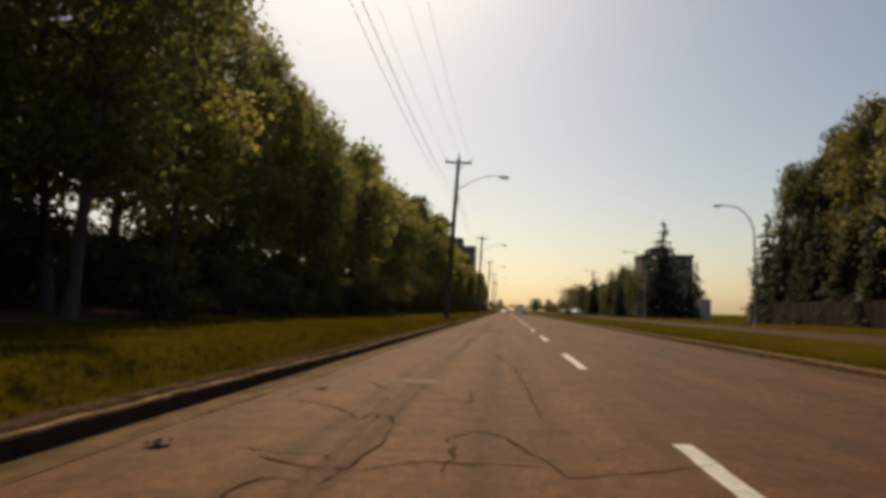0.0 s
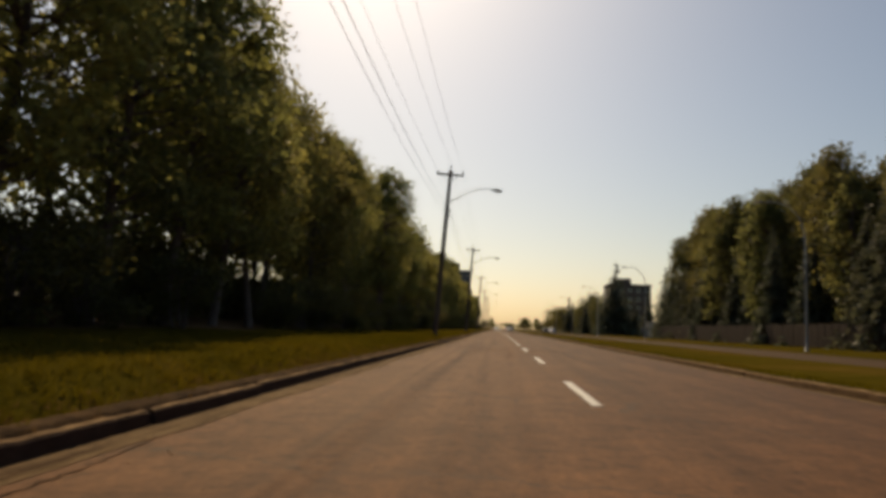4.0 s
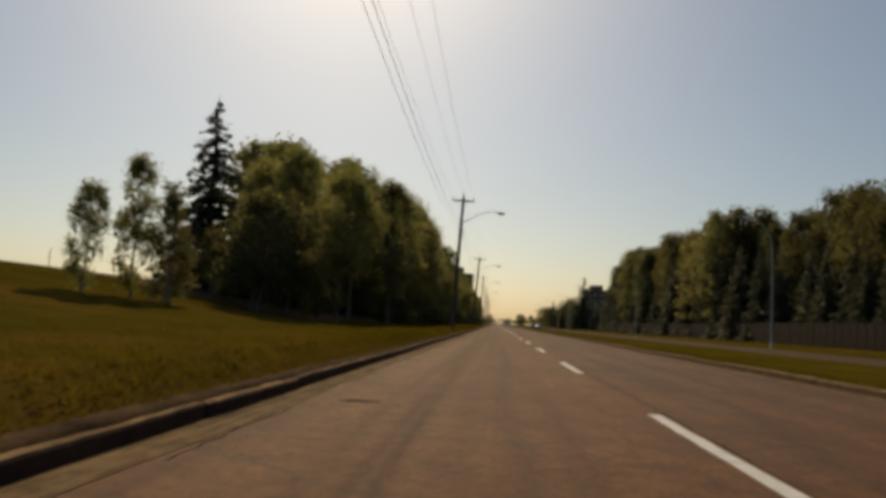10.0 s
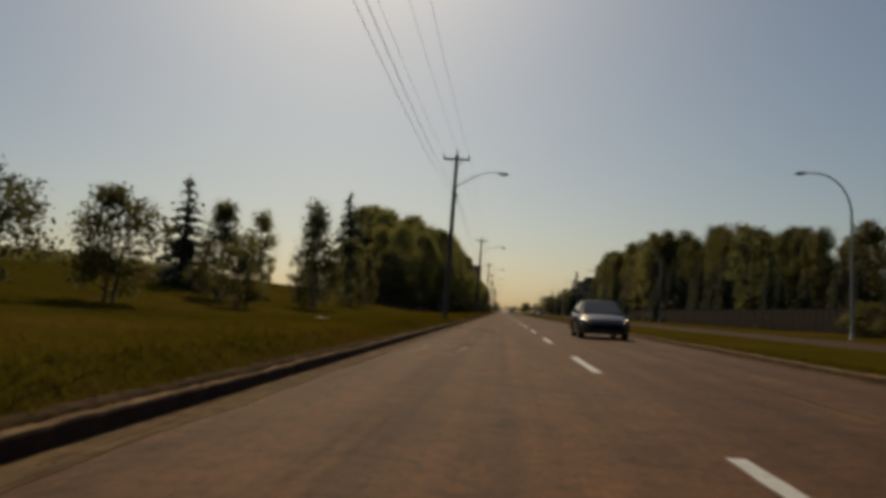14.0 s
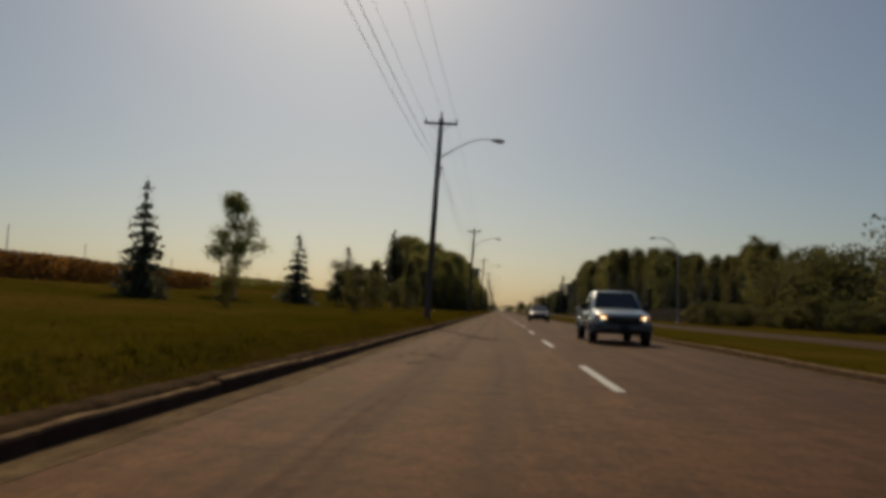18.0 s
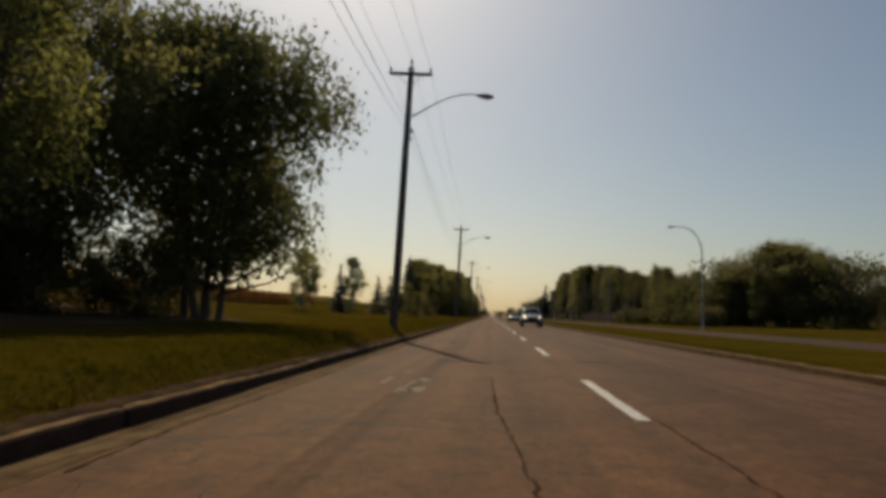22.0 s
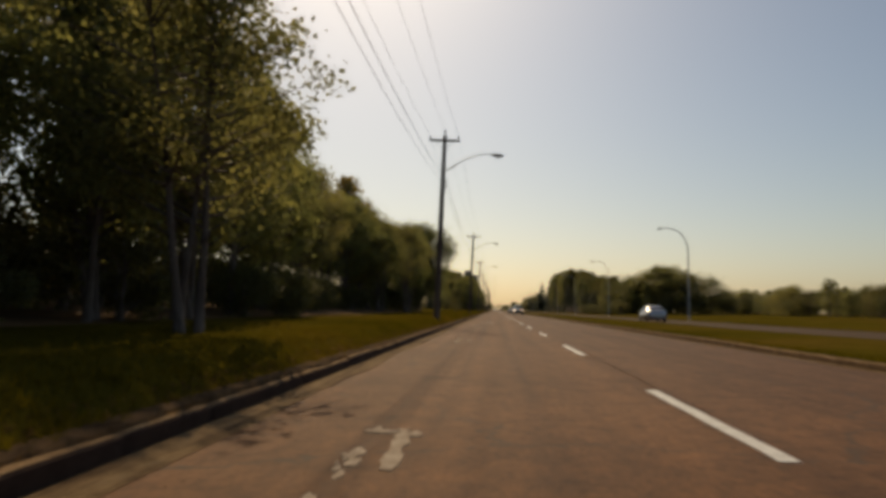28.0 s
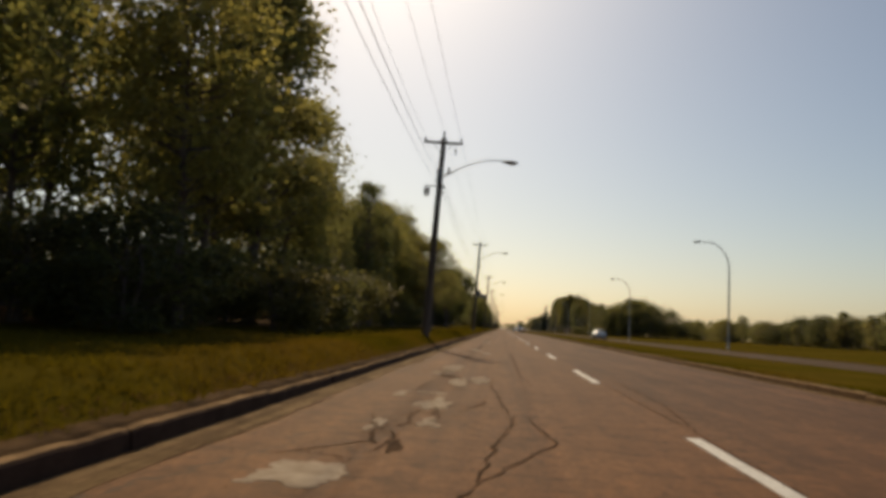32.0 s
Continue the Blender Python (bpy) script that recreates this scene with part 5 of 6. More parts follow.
def brush_hedge(name, x0, x1, y0, y1, height, count, seed, label, material):
    """A loose band of tall brush: stems with leafy sprays, uneven on top."""
    rng = np.random.default_rng(seed)
    pos = np.empty((count, 3))
    pos[:, 0], pos[:, 1] = rng.uniform(x0, x1, count), rng.uniform(y0, y1, count)
    for i in range(count):
        top = height * (0.85 + 0.22 * noise.noise(Vector((pos[i, 0] * 0.2, pos[i, 1] * 0.15, seed))))
        pos[i, 2] = ground_z(pos[i, 0], pos[i, 1]) + max(0.1, top) * rng.uniform(0, 1) ** 0.7
    cv, n = leaf_cards(pos, 0.22 * rng.uniform(0.6, 1.4, count), rng, 0.3)
    return tagged(new(name, mesh_cards(name, cv, n, material)), label, "brush", kind="stuff")


M_BRUSH = leaf("dry_brush", (0.13, 0.082, 0.034), (0.22, 0.14, 0.06), (1.5, 1.3, 0.8), 0.5)
brush_hedge("tall_brush", -34, -25, -250, -125, 1.7, 130000, 31, "band of tall dry brush along the crest of the bank", M_BRUSH)
brush_hedge("tall_brush", -40, -29, -125, -72, 0.9, 18000, 32, "low scrub along the crest of the bank", M_LEAF_DARK)
field = new("crop_field", mesh_from("crop_field", [(-420, -420, ground_z(-300, -200) + 1.0), (-42, -420, ground_z(-42, -300) + 0.5), (-42, -95, ground_z(-42, -95) + 0.35), (-420, -95, ground_z(-300, -95) + 1.0)], [(0, 1, 2, 3)], M_DRY))
tagged(field, "ripe golden crop field beyond the bank", "field", kind="structure")


def far_post(x, y, h):
    root = empty("field_post", pose(x, y, ground_z(x, y)))
    tube_part("post", [(0, 0, -0.3), (0, 0, h * 0.92), (0.25, 0, h)], [0.09, 0.07, 0.05], M_STEEL, root, 6)
    return tagged(root, "thin distant lamp post beyond the field", "post", "distant posts")


for k, (x, y) in enumerate(((-60, -30), (-58, -12), (-57, 8), (-62, -52), (-66, -75), (-62, -100), (-70, -130), (-68, -60))):
    far_post(x, y, 5.6 + 0.5 * (k % 3))


# ---- fence behind the far carriageway ----
def wood_fence():
    root = tagged(empty("board_fence"), "long weathered dark board fence before the trees", "fence")
    bm = bmesh.new()
    box(bm, -0.06, 0.06, -0.06, 0.06, -0.3, 2.0, 0.01)
    post = bpy.data.meshes.new("fence_post")
    bm.to_mesh(post)
    bm.free()
    post.materials.append(M_FENCE)
    bm = bmesh.new()
    box(bm, -0.02, 0.02, 0.03, 1.19, 0.05, 1.85, 0.005)
    board = bpy.data.meshes.new("fence_panel")
    bm.to_mesh(board)
    bm.free()
    board.materials.append(M_FENCE)
    rng = random.Random(3)
    y = -112.0
    while y < 78:
        gz = ground_z(25.2, y)
        for k in range(2):
            o = new("fence_panel", board)
            o.parent = root
            o.location = (25.2 + rng.uniform(-0.015, 0.015), y + 0.06 + k * 1.2, gz + rng.uniform(-0.04, 0.04))
        o = new("fence_post", post)
        o.parent = root
        o.location = (25.27, y, gz)
        y += 2.46
    return root


wood_fence()


# ---- buildings ----
M_TOWER = surface("tower_wall", (0.10, 0.105, 0.12), (0.15, 0.15, 0.165), 0.1, 0.85, fine=2.0, bumps=0.05)
M_BRICKY = surface("brown_wall", (0.085, 0.062, 0.05), (0.13, 0.095, 0.075), 0.2, 0.85, fine=3.0, bumps=0.05)
M_PALEWALL = surface("pale_wall", (0.42, 0.36, 0.28), (0.52, 0.45, 0.36), 0.6, 0.85, fine=6.0, bumps=0.1)


def block(name, x, y, w, d, h, floors, bays, material, label, upper=None):
    """A block of flats with storeys of recessed windows on the side that faces the road."""
    root = tagged(empty(name, pose(x, y, ground_z(x, y) - 0.5)), label, "building")
    bm = bmesh.new()
    box(bm, -w / 2, w / 2, 0, d, 0, h, 0.05)
    part("wall", bm, material, root)
    bm = bmesh.new()
    box(bm, -w / 2 - 0.2, w / 2 + 0.2, -0.2, d + 0.2, h, h + 0.7, 0.05)
    roof = part("roof", bm, material, root)
    if upper:
        bm = bmesh.new()
        box(bm, upper[0], upper[1], 1.0, d - 1.0, h + 0.7, h + upper[2], 0.05)
        part("roof_house", bm, material, roof)
    fh = h / floors
    bm = bmesh.new()
    box(bm, -w / bays * 0.32, w / bays * 0.32, -0.03, 0.05, fh * 0.32, fh * 0.82)
    pane = bpy.data.meshes.new("window")
    bm.to_mesh(pane)
    bm.free()
    pane.materials.append(M_GLASS)
    bm = bmesh.new()
    box(bm, -w / bays * 0.36, w / bays * 0.36, -0.12, 0.02, fh * 0.26, fh * 0.31)
    sill = bpy.data.meshes.new("sill")
    bm.to_mesh(sill)
    bm.free()
    sill.materials.append(M_PALEWALL)
    for f in range(floors):
        for b in range(bays):
            o = new("window", pane)
            o.parent = root
            o.location = (-w / 2 + (b + 0.5) * w / bays, 0, f * fh)
            s = new("sill", sill)
            s.parent = o
    return root


block("apartment_tower", -20.5, 351.0, 12.0, 14.0, 29.0, 10, 5, M_TOWER, "grey high-rise block above the far trees", (-5.5, 0.0, 4.6))
block("apartment_block", 42.0, 200.0, 13.0, 12.0, 16.5, 6, 5, M_BRICKY, "brown flat-roofed apartment block behind the trees", (-4.0, 0.5, 2.6))
block("low_house", 62.0, 330.0, 16.0, 10.0, 6.0, 2, 6, M_BRICKY, "low reddish building far along the road")


def entrance_sign():
    root = tagged(empty("entrance_wall", pose(38.6, 150.0, ground_z(38.6, 150.0) - 0.1)), "pale masonry gate pillar with a low dark wall", "gate pillar")
    bm = bmesh.new()
    box(bm, -1.0, 1.0, -0.6, 0.6, 0, 4.2, 0.04)
    part("pillar", bm, M_PALEWALL, root)
    bm = bmesh.new()
    box(bm, -1.15, 1.15, -0.75, 0.75, 4.2, 4.45, 0.04)
    part("cap", bm, M_PALEWALL, root)
    bm = bmesh.new()
    box(bm, -5.6, -1.0, -0.25, 0.25, 0, 2.9, 0.03)
    part("panel", bm, M_TOWER, root, "dark grey panel")
    return root


entrance_sign()


# ---- vehicles ----
def wheel(parent, x, y, r, w, side):
    pts = [(x - w / 2, y, r), (x - w / 2 * 0.9, y, r), (x + w / 2 * 0.9, y, r), (x + w / 2, y, r)]
    v, f = tube(pts, [r * 0.9, r, r, r * 0.9], 24)
    tyre = part("tyre", mesh_from("tyre", v, f, M_BLACK, True), M_BLACK, parent)
    xo = x + side * (w / 2 + 0.004)
    verts, faces = [], []
    n = 10
    for k in range(n):
        a0, a1 = 2 * math.pi * (k + 0.12) / n, 2 * math.pi * (k + 0.62) / n
        for a, rr in ((a0, 0.12), (a1, 0.12), (a1, 0.62), (a0, 0.62)):
            verts.append((xo + side * (0.022 if rr < 0.5 else 0.002), y + math.cos(a) * r * rr, r + math.sin(a) * r * rr))
        faces.append((4 * k, 4 * k + 1, 4 * k + 2, 4 * k + 3))
    o = len(verts)
    m = 24
    for rr in (0.58, 0.68):
        for k in range(m):
            a = 2 * math.pi * k / m
            verts.append((xo + side * 0.004, y + math.cos(a) * r * rr, r + math.sin(a) * r * rr))
    for k in range(m):
        faces.append((o + k, o + (k + 1) % m, o + m + (k + 1) % m, o + m + k))
    o = len(verts)
    for k in range(12):
        a = 2 * math.pi * k / 12
        verts.append((xo + side * 0.024, y + math.cos(a) * r * 0.16, r + math.sin(a) * r * 0.16))
    faces.append(tuple(range(o, o + 12)))
    part("rim", mesh_from("rim", verts, faces, M_ALLOY), M_ALLOY, tyre)
    return tyre


def loft(stations):
    """Body skin: rings of (half width, bottom, shoulder, top) along y."""
    verts, faces = [], []
    for y, w, zb, zs, zt in stations:
        ring = [(0.0, zt), (w * 0.55, zt - 0.008), (w * 0.86, zt - 0.05), (w, zs), (w * 0.995, zs * 0.55 + zb * 0.45), (w * 0.96, zb + 0.06), (w * 0.88, zb)]
        full = [(x, z) for x, z in ring] + [(-x, z) for x, z in reversed(ring)][:-1]
        verts += [(x, y, z) for x, z in full]
    n = 13
    for j in range(len(stations) - 1):
        for i in range(n):
            a, b = j * n + i, j * n + (i + 1) % n
            faces.append((a, b, b + n, a + n))
    faces += [tuple(range(n)), tuple(range((len(stations) - 1) * n, len(stations) * n))]
    return verts, faces


def quad_part(name, pts, material, parent, thick=0.006, label=""):
    """A slightly thick panel through its corners."""
    p = [Vector(q) for q in pts]
    n = len(p)
    nrm = (p[1] - p[0]).cross(p[-1] - p[0]).normalized() * thick
    v = p + [q + nrm for q in p]
    sides = [(i, n + i, n + (i + 1) % n, (i + 1) % n) for i in range(n)]
    return part(name, mesh_from(name, v, [tuple(range(n)), tuple(range(2 * n - 1, n - 1, -1))] + sides, material), material, parent, label)


def sedan(m, paint, label, lit=None):
    """A four-door saloon, nose towards -y."""
    root = tagged(empty("sedan", m), label, "car")
    v, f = loft([(-2.32, 0.62, 0.30, 0.50, 0.56), (-2.26, 0.74, 0.22, 0.58, 0.66), (-2.05, 0.84, 0.19, 0.66, 0.76), (-1.6, 0.89, 0.18, 0.74, 0.87), (-1.0, 0.905, 0.18, 0.82, 0.97), (-0.3, 0.91, 0.18, 0.87, 0.97),
                 (0.8, 0.91, 0.18, 0.90, 0.98), (1.5, 0.90, 0.19, 0.93, 1.03), (2.0, 0.86, 0.22, 0.93, 1.05), (2.25, 0.78, 0.28, 0.84, 0.98), (2.32, 0.68, 0.36, 0.62, 0.74)])
    part("body", mesh_from("body", v, f, paint, True), paint, root)
    # cabin
    shell = M_DARKROOF if paint == M_DARKCAR else paint
    verts, faces = [], []
    for y, w, z, t in ((-1.14, 0.80, 0.93, 0.93), (-0.62, 0.72, 0.95, 1.18), (-0.24, 0.64, 0.95, 1.385), (0.25, 0.60, 0.95, 1.455), (0.75, 0.60, 0.96, 1.43), (1.2, 0.62, 0.98, 1.29), (1.78, 0.74, 1.0, 1.0)):
        verts += [(-0.84, y, z), (-w, y, t - 0.03), (-w * 0.8, y, t), (0, y, t + 0.012), (w * 0.8, y, t), (w, y, t - 0.03), (0.84, y, z)]
    for j in range(6):
        for i in range(6):
            a = j * 7 + i
            faces.append((a, a + 1, a + 8, a + 7))
    part("cabin", mesh_from("cabin", verts, faces, shell, True), shell, root)
    quad_part("windshield", [(0.74, -1.13, 0.965), (0.60, -0.25, 1.415), (-0.60, -0.25, 1.415), (-0.74, -1.13, 0.965)], M_GLASS, root)
    quad_part("rear_window", [(-0.70, 1.66, 1.085), (-0.56, 1.06, 1.37), (0.56, 1.06, 1.37), (0.70, 1.66, 1.085)], M_GLASS, root)
    for s in (-1, 1):
        a = [(s * 0.845, -0.80, 0.99), (s * 0.665, -0.16, 1.37), (s * 0.645, 0.24, 1.405), (s * 0.845, 0.28, 0.99)]
        b = [(s * 0.845, 0.36, 0.99), (s * 0.645, 0.33, 1.405), (s * 0.66, 0.95, 1.33), (s * 0.84, 1.32, 1.03)]
        for q in (a, b):
            quad_part("side_window", q if s < 0 else q[::-1], M_GLASS, root, 0.012)
        tube_part("window_trim", [(s * 0.862, -0.86, 0.972), (s * 0.868, 0.3, 0.975), (s * 0.862, 1.36, 1.01), (s * 0.80, 1.52, 1.06)], 0.009, M_CHROME, root, 6)
        for y in (-1.38, 1.36):
            wheel(root, s * 0.80, y, 0.325, 0.21, s)
            ring = [(s * 0.912, y + math.cos(radians(a)) * 0.365, 0.325 + math.sin(radians(a)) * 0.365) for a in range(-10, 191, 20)]
            tube_part("wheel_arch", ring, 0.022, M_BLACK, root, 6)
        bm = bmesh.new()
        bmesh.ops.create_uvsphere(bm, u_segments=12, v_segments=8, radius=1, matrix=Matrix.Translation((s * 0.735, -1.93, 0.69)) @ Matrix.Rotation(s * 0.42, 4, "Z") @ Matrix.Rotation(0.14, 4, "X") @ Matrix.Diagonal((0.075, 0.32, 0.055, 1)))
        lamp = part("headlight", bm, M_GLASS, root, "clear swept-back headlight", True)
        for bx, by, bz, br, bmat in ((0.775, -2.02, 0.70, 0.036, lit or M_HEADLIGHT), (0.815, -1.88, 0.725, 0.026, lit or M_HEADLIGHT), (0.70, -2.15, 0.665, 0.028, M_LIT_AMBER if lit else M_AMBER)):
            bm = bmesh.new()
            bmesh.ops.create_uvsphere(bm, u_segments=10, v_segments=6, radius=br, matrix=Matrix.Translation((s * bx, by, bz)))
            part("bulb", bm, bmat, lamp, "", True)
        for dy in (-0.62, 0.32, 1.12):
            tube_part("door_seam", [(s * 0.9, dy, 0.30), (s * 0.9125, dy + 0.02, 0.55), (s * 0.908, dy + 0.03, 0.84)], 0.006, M_BLACK, root, 4)
        bm = bmesh.new()
        box(bm, s * 0.885 - 0.02, s * 0.885 + 0.02, -0.98, 0.98, 0.17, 0.26, 0.01)
        part("sill", bm, M_BLACK, root)
        bm = bmesh.new()
        bmesh.ops.create_uvsphere(bm, u_segments=10, v_segments=6, radius=1, matrix=Matrix.Translation((s * 0.70, 2.2, 0.80)) @ Matrix.Diagonal((0.15, 0.07, 0.08, 1)))
        part("tail_light", bm, M_TAIL, root, "red tail light", True)
        bm = bmesh.new()
        box(bm, s * 0.98 - 0.09, s * 0.98 + 0.09, -0.78, -0.66, 0.96, 1.09, 0.03)
        part("mirror", bm, M_BLACK, root)
        for y in (0.12, 1.05):
            bm = bmesh.new()
            box(bm, s * 0.915 - 0.012, s * 0.915 + 0.012, y, y + 0.16, 0.80, 0.825, 0.005)
            part("door_handle", bm, M_CHROME, root)
    bm = bmesh.new()
    box(bm, -0.52, 0.52, -2.345, -2.27, 0.50, 0.60, 0.01)
    part("grille", bm, M_BLACK, root)
    bm = bmesh.new()
    box(bm, -0.60, 0.60, -2.34, -2.26, 0.24, 0.38, 0.02)
    part("air_intake", bm, M_BLACK, root)
    return root


def paint_mat(name, colour, rough=0.3, metal=0.4, coat=0.8):
    m, nt, b = nodes_of(name)
    n = noise_node(nt, 400.0, 2, 0.5)
    d = noise_node(nt, 2.0, 4, 0.6)
    c = ramp_node(nt, n.outputs[0], [(0.3, tuple(k * 0.9 for k in colour)), (0.7, tuple(k * 1.1 for k in colour))]).outputs[0]
    c = mix_node(nt, ramp_node(nt, d.outputs[0], [(0.5, (0, 0, 0)), (0.8, (0.25, 0.25, 0.25))]).outputs[0], c, (0.12, 0.10, 0.08))
    nt.links.new(c, b.inputs["Base Color"])
    b.inputs["Roughness"].default_value, b.inputs["Metallic"].default_value = rough, metal
    b.inputs["Coat Weight"].default_value, b.inputs["Coat Roughness"].default_value = coat, 0.06
    return m


def glow_mat(name, colour, strength):
    m, nt, b = nodes_of(name)
    b.inputs["Base Color"].default_value = (*colour, 1)
    b.inputs["Emission Color"].default_value = (*colour, 1)
    b.inputs["Emission Strength"].default_value = strength
    b.inputs["Roughness"].default_value = 0.2
    return m


M_DARKCAR = paint_mat("dark_car_paint", (0.007, 0.0075, 0.010), 0.28, 0.0, 0.5)
M_SILVER = paint_mat("silver_car_paint", (0.42, 0.42, 0.43), 0.35, 0.6)
M_PALEBLUE = paint_mat("pale_blue_truck_paint", (0.30, 0.40, 0.47), 0.35, 0.2)
M_REDCAR = paint_mat("red_car_paint", (0.16, 0.03, 0.025))
M_LIT = glow_mat("lit_headlight", (1.0, 0.86, 0.62), 6.0)
M_LIT_AMBER = glow_mat("lit_amber_light", (1.0, 0.42, 0.06), 2.0)


M_DARKROOF = matt(plain("dark_car_roof", (0.006, 0.0065, 0.008), 0.6), 0.12)
M_BUMPER = plain("dull_bumper_steel", (0.10, 0.10, 0.105), 0.5, 0.5)


def pickup(m, paint, label):
    """A regular-cab pickup truck, nose towards -y."""
    root = tagged(empty("pickup_truck", m), label, "pickup truck")
    v, f = loft([(-2.82, 0.62, 0.58, 0.78, 0.86), (-2.77, 0.78, 0.52, 0.86, 0.95), (-2.68, 0.87, 0.47, 0.92, 1.02), (-2.5, 0.93, 0.44, 0.95, 1.07), (-2.2, 0.96, 0.42, 0.98, 1.12), (-1.8, 0.97, 0.40, 1.01, 1.17), (-1.45, 0.97, 0.40, 1.04, 1.20), (-1.2, 0.965, 0.40, 1.05, 1.21), (0.35, 0.965, 0.40, 1.06, 1.19), (0.40, 0.965, 0.42, 1.05, 1.18)])
    part("body", mesh_from("body", v, f, paint, True), paint, root)
    verts, faces = [], []
    for y, w, z, t in ((-1.32, 0.84, 1.12, 1.12), (-0.98, 0.80, 1.14, 1.46), (-0.62, 0.74, 1.14, 1.74), (-0.30, 0.72, 1.14, 1.80), (0.20, 0.72, 1.14, 1.80), (0.36, 0.74, 1.14, 1.72), (0.42, 0.80, 1.14, 1.14)):
        verts += [(-0.90, y, z), (-w, y, t - 0.05), (-w * 0.86, y, t), (0, y, t + 0.02), (w * 0.86, y, t), (w, y, t - 0.05), (0.90, y, z)]
    for j in range(6):
        for i in range(6):
            a = j * 7 + i
            faces.append((a, a + 1, a + 8, a + 7))
    part("cab", mesh_from("cab", verts, faces, paint, True), paint, root)
    quad_part("windshield", [(0.78, -1.38, 1.19), (0.70, -0.98, 1.54), (0.62, -0.73, 1.748), (0.50, -0.715, 1.762), (-0.50, -0.715, 1.762), (-0.62, -0.73, 1.748), (-0.70, -0.98, 1.54), (-0.78, -1.38, 1.19)], M_GLASS, root, 0.01)
    quad_part("rear_window", [(-0.62, 0.435, 1.24), (-0.58, 0.385, 1.66), (0.58, 0.385, 1.66), (0.62, 0.435, 1.24)], M_GLASS, root, 0.01)
    # cargo bed: two sides, floor and tailgate
    for s in (-1, 1):
        bm = bmesh.new()
        box(bm, min(s * 0.965, s * 0.86), max(s * 0.965, s * 0.86), 0.44, 2.78, 0.55, 1.20, 0.025)
        part("bed_side", bm, paint, root)
        bm = bmesh.new()
        box(bm, min(s * 0.975, s * 0.85), max(s * 0.975, s * 0.85), 0.44, 2.80, 1.20, 1.235, 0.01)
        part("bed_rail", bm, M_BLACK, root)
        q = [(s * 0.905, -1.02, 1.18), (s * 0.765, -0.56, 1.66), (s * 0.735, 0.22, 1.70), (s * 0.905, 0.26, 1.18)]
        quad_part("side_window", q if s < 0 else q[::-1], M_GLASS, root, 0.012)
        for y in (-1.83, 1.75):
            wheel(root, s * 0.872, y, 0.37, 0.25, s)
            ring = [(s * 0.968, y + math.cos(radians(a)) * 0.43, 0.40 + math.sin(radians(a)) * 0.43) for a in range(-5, 186, 19)]
            tube_part("wheel_arch", ring, 0.04, paint, root, 6)
        bm = bmesh.new()
        bmesh.ops.create_uvsphere(bm, u_segments=14, v_segments=8, radius=1, matrix=Matrix.Translation((s * 0.66, -2.70, 0.87)) @ Matrix.Rotation(s * 0.35, 4, "Z") @ Matrix.Diagonal((0.16, 0.12, 0.085, 1)))
        lamp = part("headlight", bm, M_LIT_AMBER, root, "amber glowing headlight", True)
        bm = bmesh.new()
        bmesh.ops.create_uvsphere(bm, u_segments=10, v_segments=6, radius=0.05, matrix=Matrix.Translation((s * 0.66, -2.79, 0.87)))
        part("bulb", bm, M_LIT, lamp, "", True)
        bm = bmesh.new()
        box(bm, s * 0.86 - 0.05, s * 0.86 + 0.05, -2.70, -2.50, 0.79, 0.95, 0.03)
        part("turn_signal", bm, M_AMBER, root, "amber turn signal")
        bm = bmesh.new()
        box(bm, s * 1.08 - 0.12, s * 1.08 + 0.12, -0.98, -0.88, 1.14, 1.34, 0.03)
        part("mirror", bm, M_BLACK, root)
        bm = bmesh.new()
        box(bm, s * 0.90 - 0.06, s * 0.90 + 0.06, 2.76, 2.82, 0.75, 1.1, 0.01)
        part("tail_light", bm, M_TAIL, root, "red tail light")
        bm = bmesh.new()
        box(bm, s * 0.972 - 0.008, s * 0.972 + 0.008, -1.3, 0.42, 0.66, 0.72, 0.004)
        part("side_trim", bm, M_CHROME, root)
    bm = bmesh.new()
    box(bm, -0.86, 0.86, 0.44, 2.76, 0.55, 0.62)
    part("bed_floor", bm, M_BLACK, root)
    bm = bmesh.new()
    box(bm, -0.86, 0.86, 2.72, 2.79, 0.56, 1.19, 0.02)
    part("tailgate", bm, paint, root)
    bm = bmesh.new()
    for y, w, z0, z1 in ((-2.96, 0.66, 0.50, 0.65), (-2.93, 0.77, 0.47, 0.67), (-2.86, 0.87, 0.47, 0.67), (-2.70, 0.94, 0.48, 0.66)):
        for x, z in ((-w, z0), (w, z0), (w, z1), (-w, z1)):
            bm.verts.new((x, y, z))
    bm.verts.ensure_lookup_table()
    for j in range(3):
        for i in range(4):
            bm.faces.new([bm.verts[j * 4 + i], bm.verts[j * 4 + (i + 1) % 4], bm.verts[j * 4 + 4 + (i + 1) % 4], bm.verts[j * 4 + 4 + i]])
    bm.faces.new(bm.verts[0:4])
    part("front_bumper", bm, M_BUMPER, root, "dull steel bumper wrapped round the corners")
    bm = bmesh.new()
    box(bm, -0.16, 0.16, -2.985, -2.955, 0.50, 0.63, 0.005)
    part("number_plate", bm, M_BLACK, root)
    bm = bmesh.new()
    box(bm, -0.93, 0.93, 2.80, 2.94, 0.50, 0.64, 0.04)
    part("rear_bumper", bm, M_CHROME, root)
    bm = bmesh.new()
    box(bm, -0.50, 0.50, -2.855, -2.70, 0.70, 0.94, 0.05)
    grille = part("grille", bm, M_BLACK, root)
    for k in range(3):
        bm = bmesh.new()
        box(bm, -0.44, 0.44, -2.866, -2.85, 0.75 + k * 0.06, 0.765 + k * 0.06)
        part("bar", bm, M_BUMPER, grille)
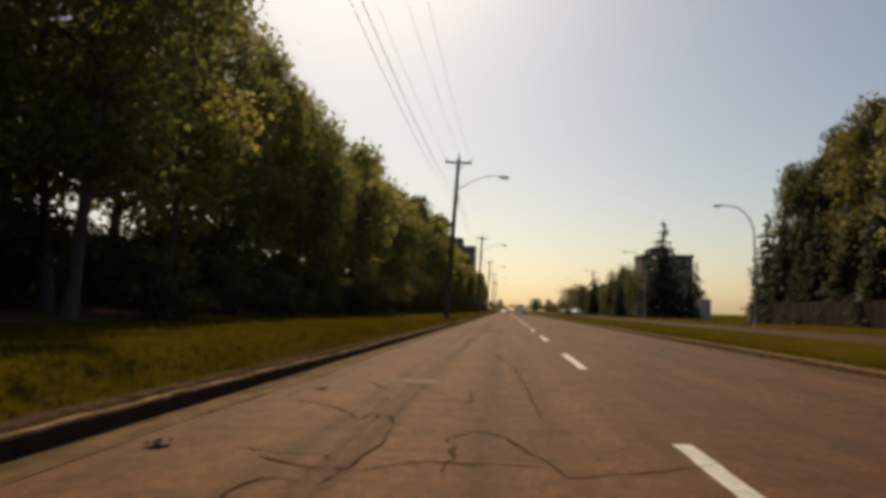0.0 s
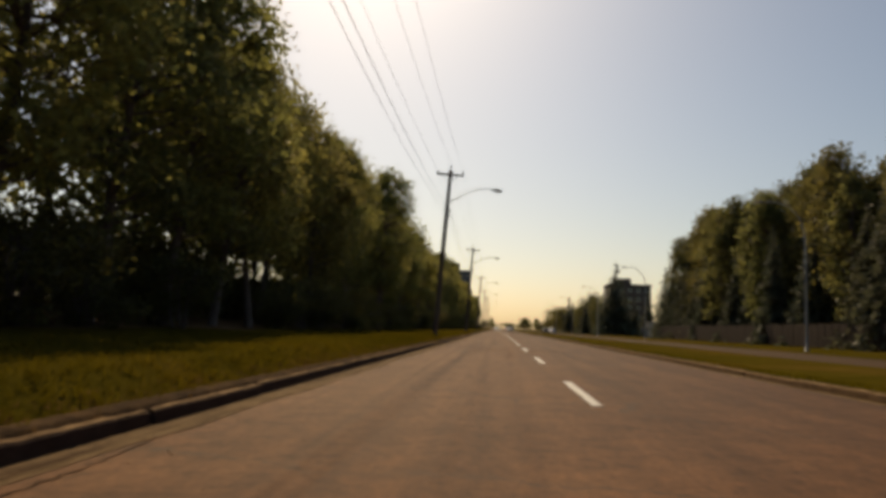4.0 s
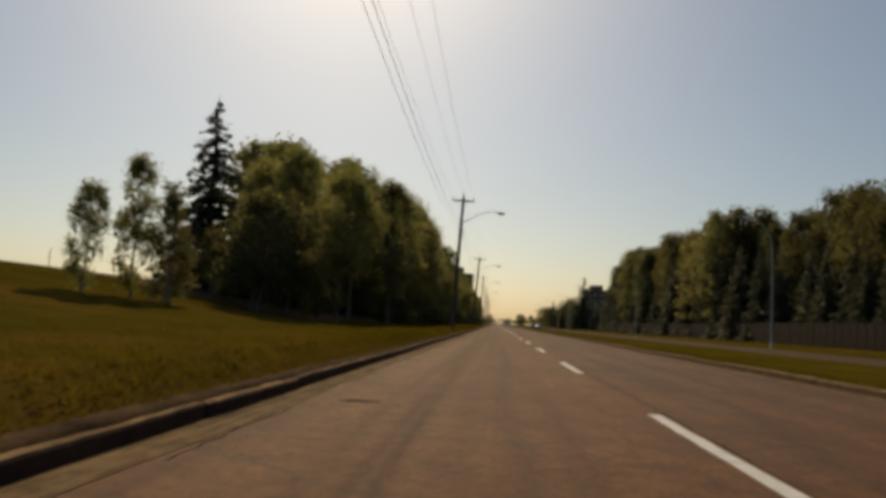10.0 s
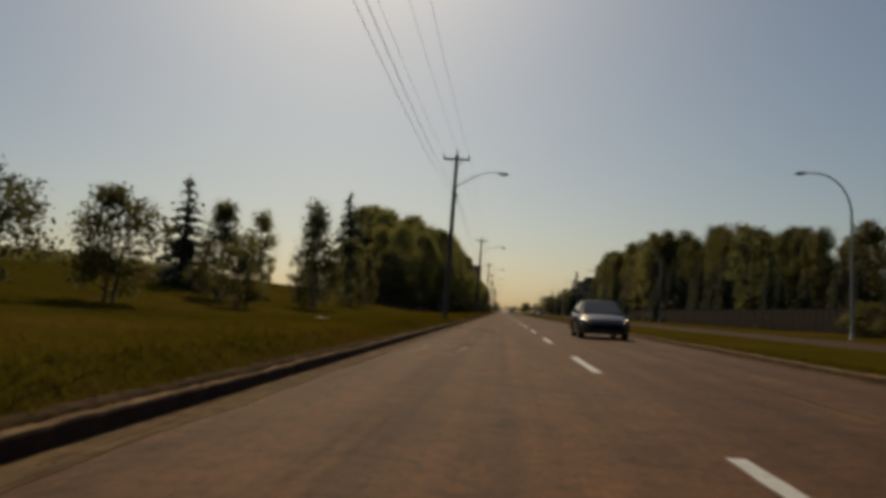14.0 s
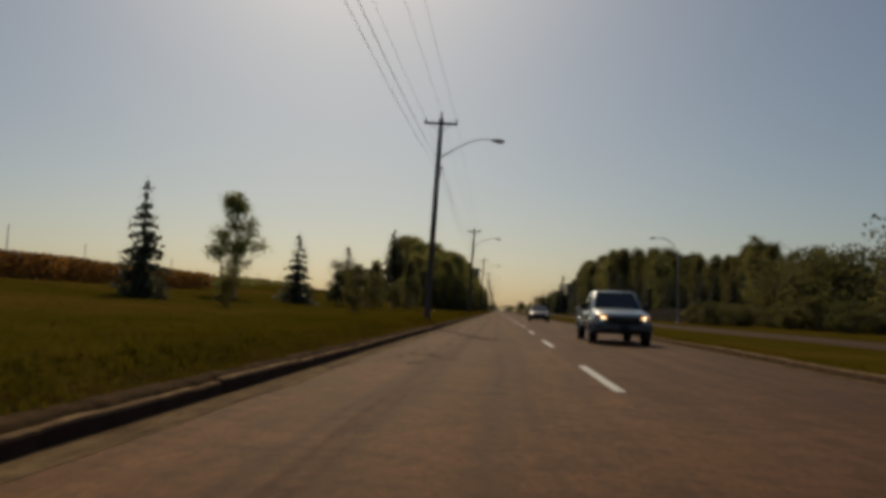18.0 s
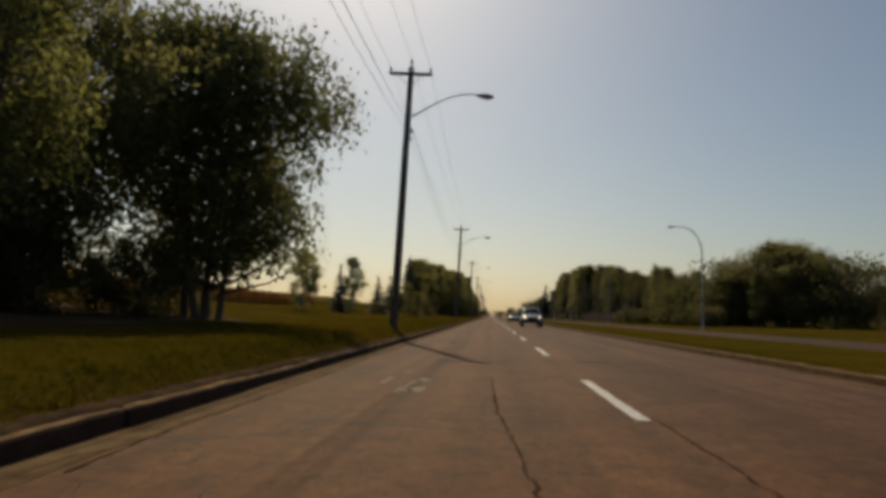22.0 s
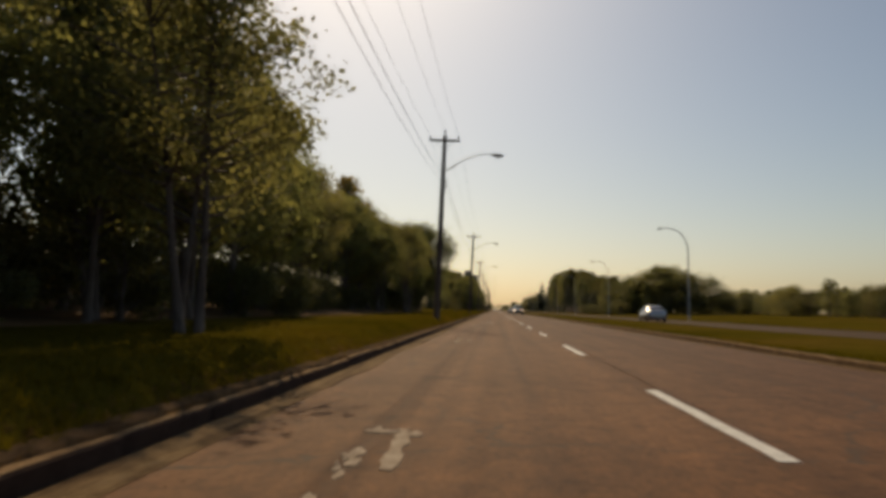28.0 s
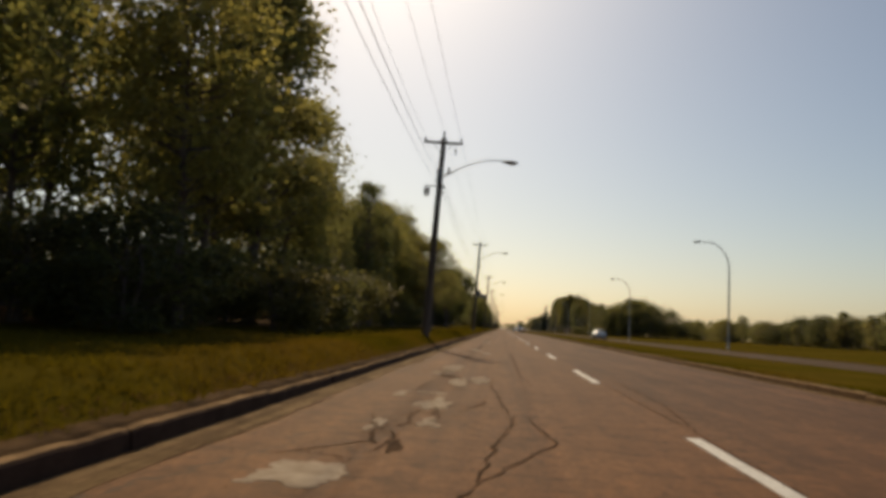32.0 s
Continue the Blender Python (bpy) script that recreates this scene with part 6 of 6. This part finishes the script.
    bm = bmesh.new()
    box(bm, -0.86, 0.86, -2.80, -2.66, 0.36, 0.50, 0.02)
    part("air_dam", bm, M_BLACK, root)
    return root


sedan(pose(3.98, -116.2, 0.005) @ Matrix.Scale(1.05, 4), M_DARKCAR, "dark glossy four-door sedan driving in the inner lane", M_LIT)
pickup(pose(3.93, -164.2, 0.005) @ Matrix.Scale(0.95, 4), M_PALEBLUE, "pale blue regular-cab pickup truck with amber lights on")
sedan(pose(14.3, -229.0, 0.005, 0, 0, 180), M_SILVER, "silver sedan on the far carriageway")
for x, y, turn, paint, label in ((3.9, 165.0, 0, M_DARKCAR, "dark car far along the road"), (0.2, 210.0, 0, M_SILVER, "silver car far along the road"), (3.9, 250.0, 0, M_REDCAR, "dark red car far along the road"),
                                 (14.2, 150.0, 180, M_SILVER, "pale car on the far carriageway"), (14.2, 178.0, 180, M_DARKCAR, "dark car on the far carriageway"), (17.5, 205.0, 180, M_SILVER, "silver car on the far carriageway")):
    sedan(pose(x, y, 0.005, 0, 0, turn), paint, label, M_LIT if x == 3.9 else None)


# ---- litter ----
def litter(x, y, z, w, l, seed, label, material):
    rng = random.Random(seed)
    bm = bmesh.new()
    bmesh.ops.create_grid(bm, x_segments=5, y_segments=5, size=0.5)
    for v in bm.verts:
        v.co = Vector((v.co.x * w, v.co.y * l, 0.03 * rng.random() + 0.02))
    bmesh.ops.solidify(bm, geom=bm.faces[:], thickness=0.004)
    me = bpy.data.meshes.new("litter")
    bm.to_mesh(me)
    bm.free()
    me.materials.append(material)
    ob = new("litter", me)
    ob.matrix_basis = pose(x, y, z, 0, 0, rng.uniform(0, 180))
    return tagged(ob, label, "litter")


M_PAPER = plain("paper", (0.62, 0.58, 0.50), 0.8)
M_CARD = plain("brown_card", (0.20, 0.15, 0.10), 0.85)
litter(-5.6, -124.5, ground_z(-5.6, -124.5), 0.35, 0.3, 1, "crumpled pale paper on the grass", M_PAPER)
litter(-2.04, 5.1, 0.0, 0.13, 0.16, 2, "brown scrap lying by the gutter", M_CARD)
litter(-2.6, -306.2, 0.01, 0.12, 0.15, 3, "yellowish scrap in the gutter", M_PAPER)
